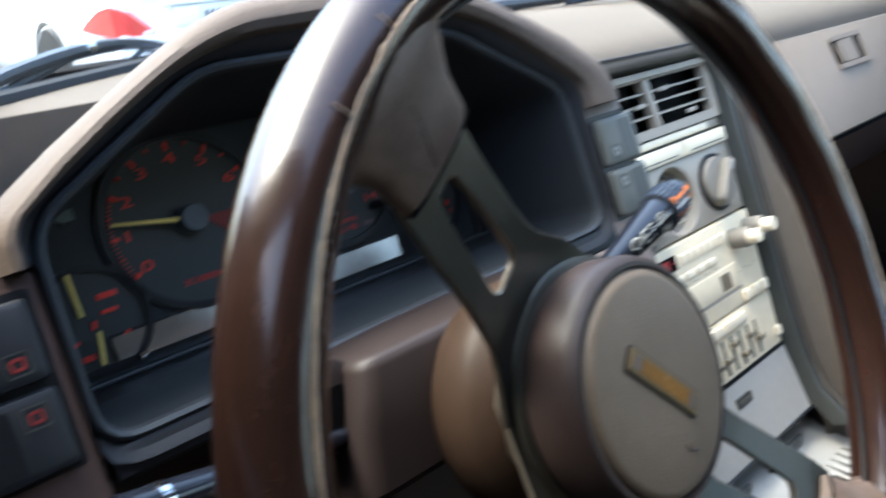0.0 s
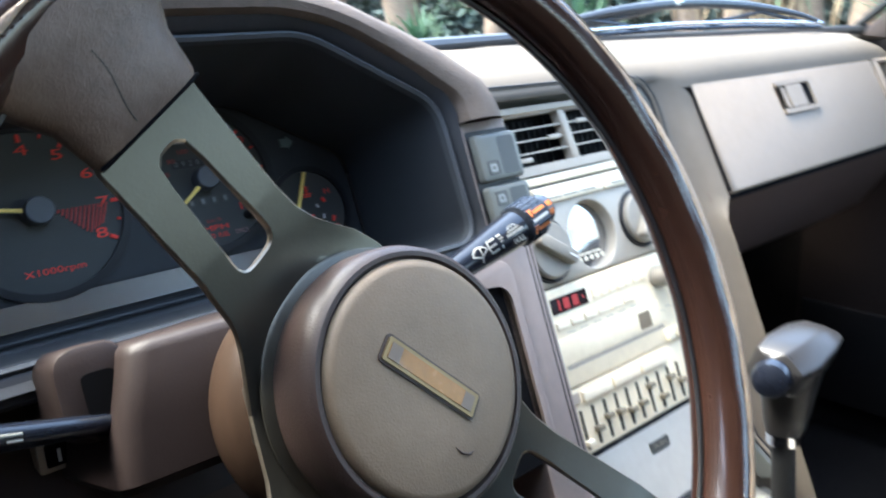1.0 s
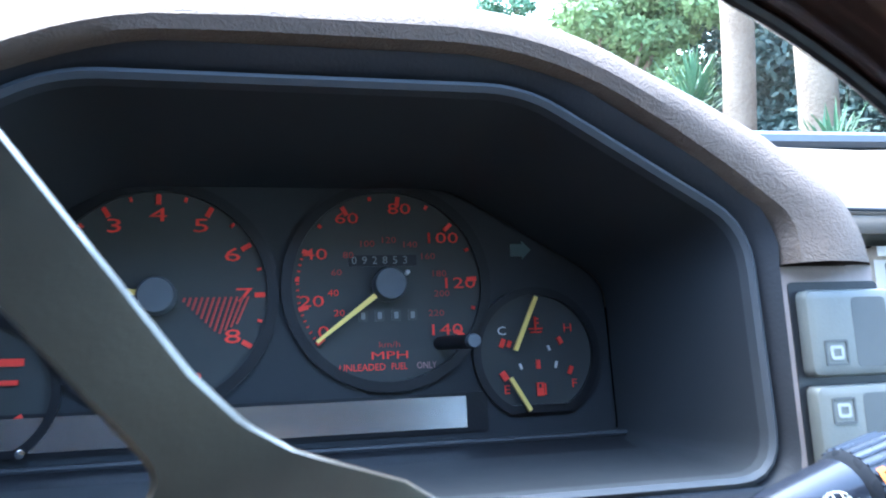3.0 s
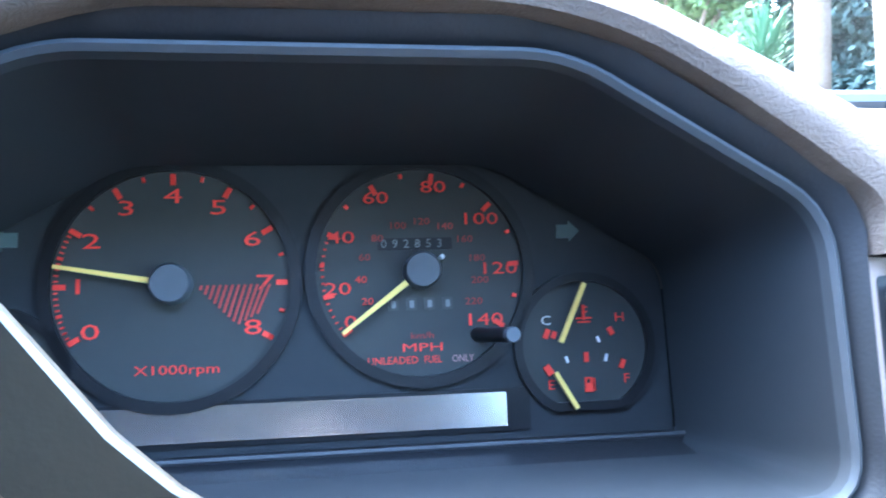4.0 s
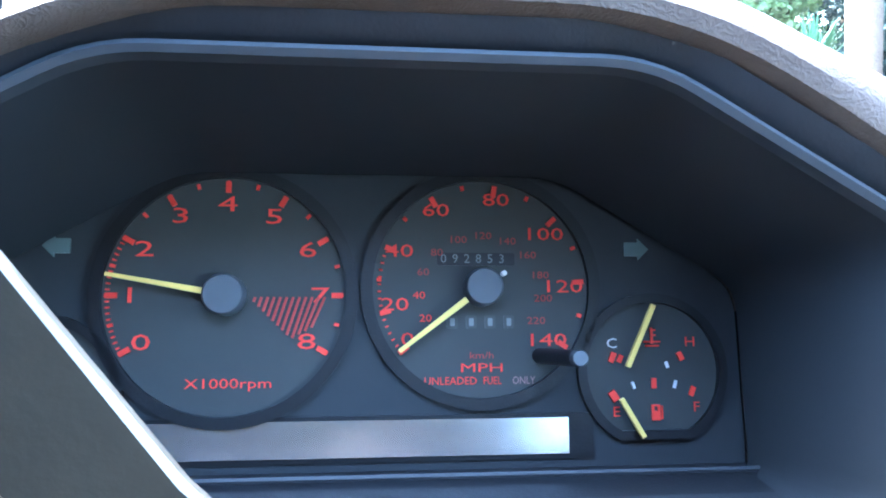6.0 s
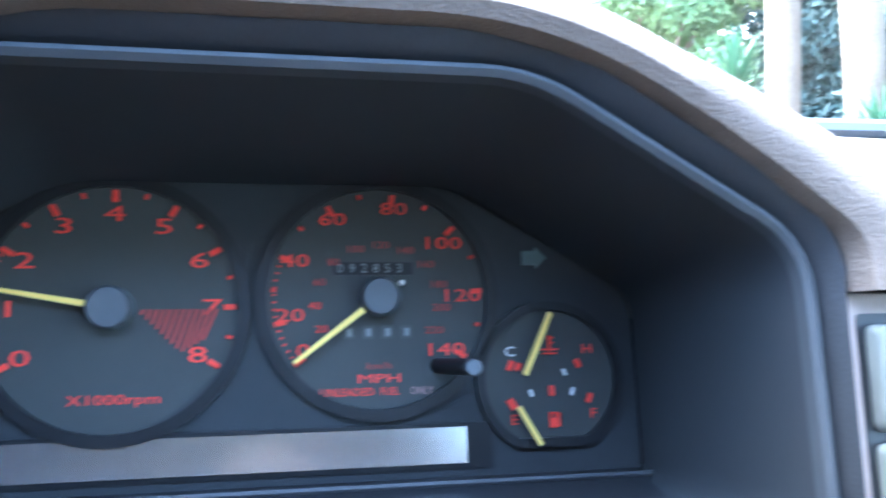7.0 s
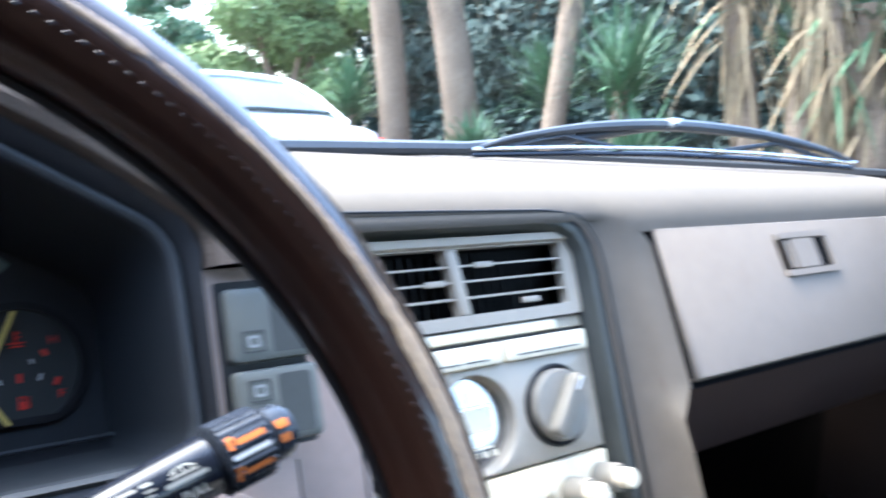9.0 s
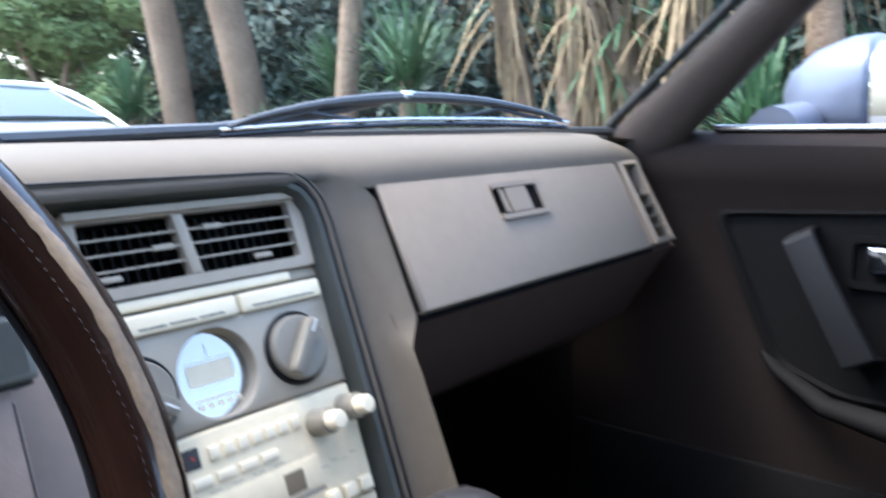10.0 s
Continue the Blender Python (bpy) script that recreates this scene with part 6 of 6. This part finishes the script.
    for y in (1.05, 3.75):
        for s in (-1, 1):
            tx = xc + s * (hw - 0.10)
            wh = part("wheel", turned([(0.19, -0.10), (0.285, -0.10), (0.30, -0.06), (0.30, 0.06), (0.285, 0.105), (0.20, 0.108)], (tx, ys(y), 0.30), (s, 0, 0), 36), RUBBER, c, "black tyre")
            part("rim", turned([(0.20, 0.06), (0.20, 0.095), (0.15, 0.085), (0.05, 0.10), (0.0, 0.105)], (tx, ys(y), 0.30), (s, 0, 0), 24), GREYHUB, wh, "grey wheel rim")
            part("wheel_arch", turned([(0.345, 0.0), (0.345, 0.108), (0.31, 0.104), (0.305, 0.0)], (tx, ys(y), 0.30), (s, 0, 0), 36), PODDARK, c)
    return c


def leaf_blade(bm, base, way, up, length, width, droop, n=4):
    """One long strap leaf that bends under its weight."""
    way, up = Vector(way).normalized(), Vector(up)
    side = way.cross(Vector((0, 0, 1)))
    side = side.normalized() if side.length > 1e-3 else Vector((1, 0, 0))
    prev = None
    for k in range(n + 1):
        f = k / n
        p = Vector(base) + way * length * f + Vector((0, 0, -droop * f * f))
        w = width * (0.55 + 0.9 * f) * (1 - f) ** 0.55 if f < 1 else 0.0008
        a, b = bm.verts.new(p - side * w / 2), bm.verts.new(p + side * w / 2)
        if prev:
            bm.faces.new((prev[0], prev[1], b, a))
        prev = (a, b)


def build_yucca(x, y, lean, height, thick, rng, heads, green=1.0, skirt=1.0, forks=()):
    t = thing("yucca_tree", "tall yucca with a bare trunk and skirt of dead leaves", "tree", dash=False, at=(x, y, 0.12), group="yuccas on the verge")
    base = Vector((x, y, 0.10))
    top = base + Vector((lean[0], lean[1], height))
    pts = []
    for f in np.linspace(0, 1, 9):
        p = base.lerp(top, f)
        pts.append(p + Vector((0.05 * math.sin(f * 5 + x), 0.05 * math.cos(f * 4 + y), 0)))
    bm = tube(pts, [thick * (1.35 - 0.55 * f + 0.5 * max(0, 0.12 - f)) * (1 + 0.05 * math.sin(f * 40)) for f in np.linspace(0, 1, 9)], 14)
    tips = [top]
    for fx, fy, f0, h in forks:
        p = base.lerp(top, f0)
        q = p + Vector((fx, fy, h))
        tube([p, p.lerp(q, 0.5) + Vector((fx * 0.12, fy * 0.12, 0)), q], [thick * 0.8, thick * 0.7, thick * 0.6], 12, bm=bm)
        tips.append(q)
    part("trunk", bm, BARK, t, "fibrous tan trunk")
    green_bm, dead_bm = bmesh.new(), bmesh.new()
    for tip in tips:
        stem = (tip - base).normalized()
        for k in range(int(60 * green)):
            a, e = rng.uniform(0, 2 * math.pi), rng.uniform(-0.35, 1.2)
            leaf_blade(green_bm, tip + Vector((0, 0, rng.uniform(-0.25, 0.2))), (math.cos(a) * math.cos(e), math.sin(a) * math.cos(e), math.sin(e)), (0, 0, 1), rng.uniform(0.55, 0.9), rng.uniform(0.035, 0.055), rng.uniform(0.05, 0.35))
        for k in range(int(85 * skirt)):
            a, f = rng.uniform(0, 2 * math.pi), rng.uniform(0.0, 1.0) ** 1.2
            r = (0.6 * thick + 0.13 * (1 - f)) * rng.uniform(0.5, 1.1)
            w = (rng.uniform(-0.14, 0.14) - 0.06 * math.cos(a), rng.uniform(-0.14, 0.14) - 0.06 * math.sin(a), -1)
            leaf_blade(dead_bm, tip - stem * f * 1.15 * skirt + Vector((r * math.cos(a), r * math.sin(a), 0)), w, (0, 0, 1), rng.uniform(0.25, 0.70), rng.uniform(0.03, 0.06), 0.0)
        for k in range(int(22 * skirt)):
            a, e = rng.uniform(0, 2 * math.pi), rng.uniform(-0.9, 0.3)
            leaf_blade(dead_bm, tip - stem * rng.uniform(-0.1, 0.9), (math.cos(a) * math.cos(e), math.sin(a) * math.cos(e), math.sin(e)), (0, 0, 1), rng.uniform(0.4, 0.8), rng.uniform(0.022, 0.04), rng.uniform(0.3, 0.9), 7)
        for k in range(int(14 * skirt)):
            a, e = rng.uniform(0, 2 * math.pi), rng.uniform(-0.8, 0.5)
            leaf_blade(green_bm, tip - stem * rng.uniform(0.0, 0.7), (math.cos(a) * math.cos(e), math.sin(a) * math.cos(e), math.sin(e)), (0, 0, 1), rng.uniform(0.4, 0.75), rng.uniform(0.025, 0.04), rng.uniform(0.05, 0.4), 5)
    part("crown", green_bm, GREENLEAF, t, "sword-like green leaves", smooth=False)
    part("skirt", dead_bm, DEADLEAF, t, "hanging dead tan leaves", smooth=False)
    return t


def build_low_yucca(x, y, z, r, rng, n=200):
    t = thing("low_yucca", "low rosette of sword-like blue-green leaves on the verge", "shrub", dash=False, at=(x, y, 0.13), group="low yuccas")
    bm = bmesh.new()
    for k in range(n):
        a, e = rng.uniform(0, 2 * math.pi), rng.uniform(0.0, 1.45)
        leaf_blade(bm, (x + rng.uniform(-0.08, 0.08), y + rng.uniform(-0.08, 0.08), z + rng.uniform(-0.25, 0.15)), (math.cos(a) * math.cos(e), math.sin(a) * math.cos(e), math.sin(e)), (0, 0, 1), r * rng.uniform(0.7, 1.15), rng.uniform(0.03, 0.05), rng.uniform(0.0, 0.2))
    part("rosette", bm, GREENLEAF, t, smooth=False)
    part("stem", tube([(x, y, 0.1), (x, y, z)], [0.09, 0.07], 10), BARK, t)
    return t


def clump(bm, centre, size, count, leaf, rng, flat=0.8):
    """Small leaves scattered on the outside of an uneven mass."""
    for k in range(count):
        d = Vector((rng.gauss(0, 1), rng.gauss(0, 1), rng.gauss(0, 1))).normalized()
        r = rng.uniform(0.55, 1.05) * (1 + 0.25 * noise.noise(d * 2.3 + Vector(centre)))
        p = Vector(centre) + Vector((d.x * size[0] * r, d.y * size[1] * r, d.z * size[2] * r * flat))
        u = Vector((rng.gauss(0, 1), rng.gauss(0, 1), rng.gauss(0, 1))).normalized()
        v = u.cross(d + u * 0.3).normalized()
        s = leaf * rng.uniform(0.6, 1.3)
        q = [bm.verts.new(p + u * s * a + v * s * 0.45 * b) for a, b in ((-1, 0), (0, -1), (1, 0), (0, 1))]
        bm.faces.new(q)


def build_bush(name, label, x, y, h, spread, count, leaf, mat, rng, group=""):
    t = thing(name, label, "tree", dash=False, at=(x, y, 0.1), group=group)
    tr = bmesh.new()
    tips = []
    for k in range(7):
        a = 2 * math.pi * k / 7 + rng.uniform(-0.3, 0.3)
        q = Vector((x + spread * 0.55 * math.cos(a), y + spread * 0.55 * math.sin(a), h * rng.uniform(0.55, 0.85)))
        tube([(x, y, 0.1), (x + 0.2 * math.cos(a), y + 0.2 * math.sin(a), h * 0.3), q], [0.10, 0.07, 0.02], 8, bm=tr)
        tips.append(q)
    part("trunk", tr, BARK, t, "branching grey-brown trunk")
    bm = bmesh.new()
    for q in tips + [Vector((x, y, h * 0.85)), Vector((x, y, h * 0.5))]:
        for j in range(3):
            c = q + Vector((rng.uniform(-0.5, 0.5) * spread * 0.6, rng.uniform(-0.5, 0.5) * spread * 0.6, rng.uniform(-0.25, 0.25) * h))
            s = spread * rng.uniform(0.28, 0.45)
            clump(bm, c, (s, s, s * 0.9), count // 27, leaf, rng)
    part("crown", bm, mat, t, smooth=False)
    return t


def build_outside():
    rng = random.Random(7)
    build_ground()
    build_sedan()
    # yuccas along the verge
    build_yucca(5.45, 8.35, (-0.95, -0.1), 4.9, 0.16, rng, 1, 0.8, 0.3)
    build_yucca(5.65, 7.05, (-1.05, 0.3), 4.4, 0.17, rng, 1, 0.8, 0.6, forks=((0.35, 0.1, 0.42, 1.5),))
    build_yucca(5.45, 5.55, (0.15, 0.0), 3.4, 0.10, rng, 1, 1.0, 1.3)
    build_yucca(5.52, 3.30, (-0.30, 0.20), 2.45, 0.10, rng, 1, 0.7, 1.35)
    build_yucca(5.40, 2.92, (-0.02, 0.0), 2.75, 0.08, rng, 1, 0.7, 1.4)
    build_yucca(5.50, 2.42, (0.1, 0.1), 1.75, 0.11, rng, 1, 0.5, 0.95, forks=((-0.3, 0.25, 0.6, 0.8),))
    build_yucca(5.30, 1.95, (0.05, -0.1), 2.35, 0.10, rng, 1, 0.7, 1.3)
    build_yucca(6.2, 1.2, (0.05, 0.1), 2.6, 0.12, rng, 1, 1.0, 1.0)
    for x, y, z, r in ((5.30, 4.55, 1.25, 0.90), (5.0, 4.1, 0.55, 0.6), (5.0, 8.9, 1.0, 0.8), (5.9, 6.1, 1.2, 0.8), (6.2, 3.2, 1.5, 0.8), (6.3, 2.3, 1.2, 0.8), (5.0, 1.25, 0.70, 0.7), (5.2, 0.55, 0.75, 0.7), (5.1, 6.4, 0.5, 0.6), (5.6, -0.2, 0.8, 0.8)):
        build_low_yucca(x, y, z, r, rng)
    # light green tree behind the sedan, darker one beyond, hedge behind the yuccas
    build_bush("leafy_tree", "sunlit light green leafy tree behind the parked car", 5.65, 12.3, 3.5, 1.5, 42000, 0.062, BUSHLEAF, rng)
    build_bush("leafy_tree", "blue-green leafy tree farther along the street", 5.2, 16.8, 2.9, 1.0, 9000, 0.08, GREENLEAF, rng)
    build_bush("leafy_tree", "blue-green leafy tree farther along the street", 8.6, 13.5, 4.8, 2.4, 9000, 0.11, GREENLEAF, rng)
    bm = bmesh.new()
    for k in range(60):
        y = 0.2 + 13 * k / 59
        for j in range(3):
            clump(bm, (8.0 + rng.uniform(-0.6, 0.8), y + rng.uniform(-0.4, 0.4), 0.7 + 1.25 * j + rng.uniform(-0.3, 0.3)), (0.9, 0.9, 0.9), 260, 0.085, rng)
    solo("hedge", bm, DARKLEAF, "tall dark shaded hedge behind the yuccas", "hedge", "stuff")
    # slab added behind the leaves; its dark colour stands for shade in the depth
    solo("hedge_backing", box((8.9, 0, 0.1), (9.1, 14, 4.6)), DARKLEAF, "flat dark slab standing for the hedge's shaded depth", "hedge", "structure")


build_shell()
build_pillar("pillar_right", 1)
build_pillar("pillar_left", -1)
build_windscreen()
build_dashboard()
build_glovebox()
build_end_vent()
build_cluster()
build_side_pod(1)
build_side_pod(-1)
build_wheel()
build_column()
build_stack()
build_vent()
build_climate()
build_radio()
build_ashtray()
build_console()
build_door("door_right", 1)
build_door("door_left", -1)
build_bonnet()
build_wiper([(0.21, 0.215, 0.868), (0.30, 0.165, 0.874), (0.39, 0.115, 0.877), (0.48, 0.065, 0.876), (0.572, 0.015, 0.871)], (0.02, 0.335, 0.862), "black windscreen wiper parked low on the glass")
build_wiper([(-0.50, 0.115, 0.853), (-0.435, 0.19, 0.852), (-0.343, 0.28, 0.851), (-0.27, 0.35, 0.850), (-0.19, 0.43, 0.849)], (-0.56, 0.08, 0.842), "black windscreen wiper parked before the driver")
build_mirror()
build_outside()
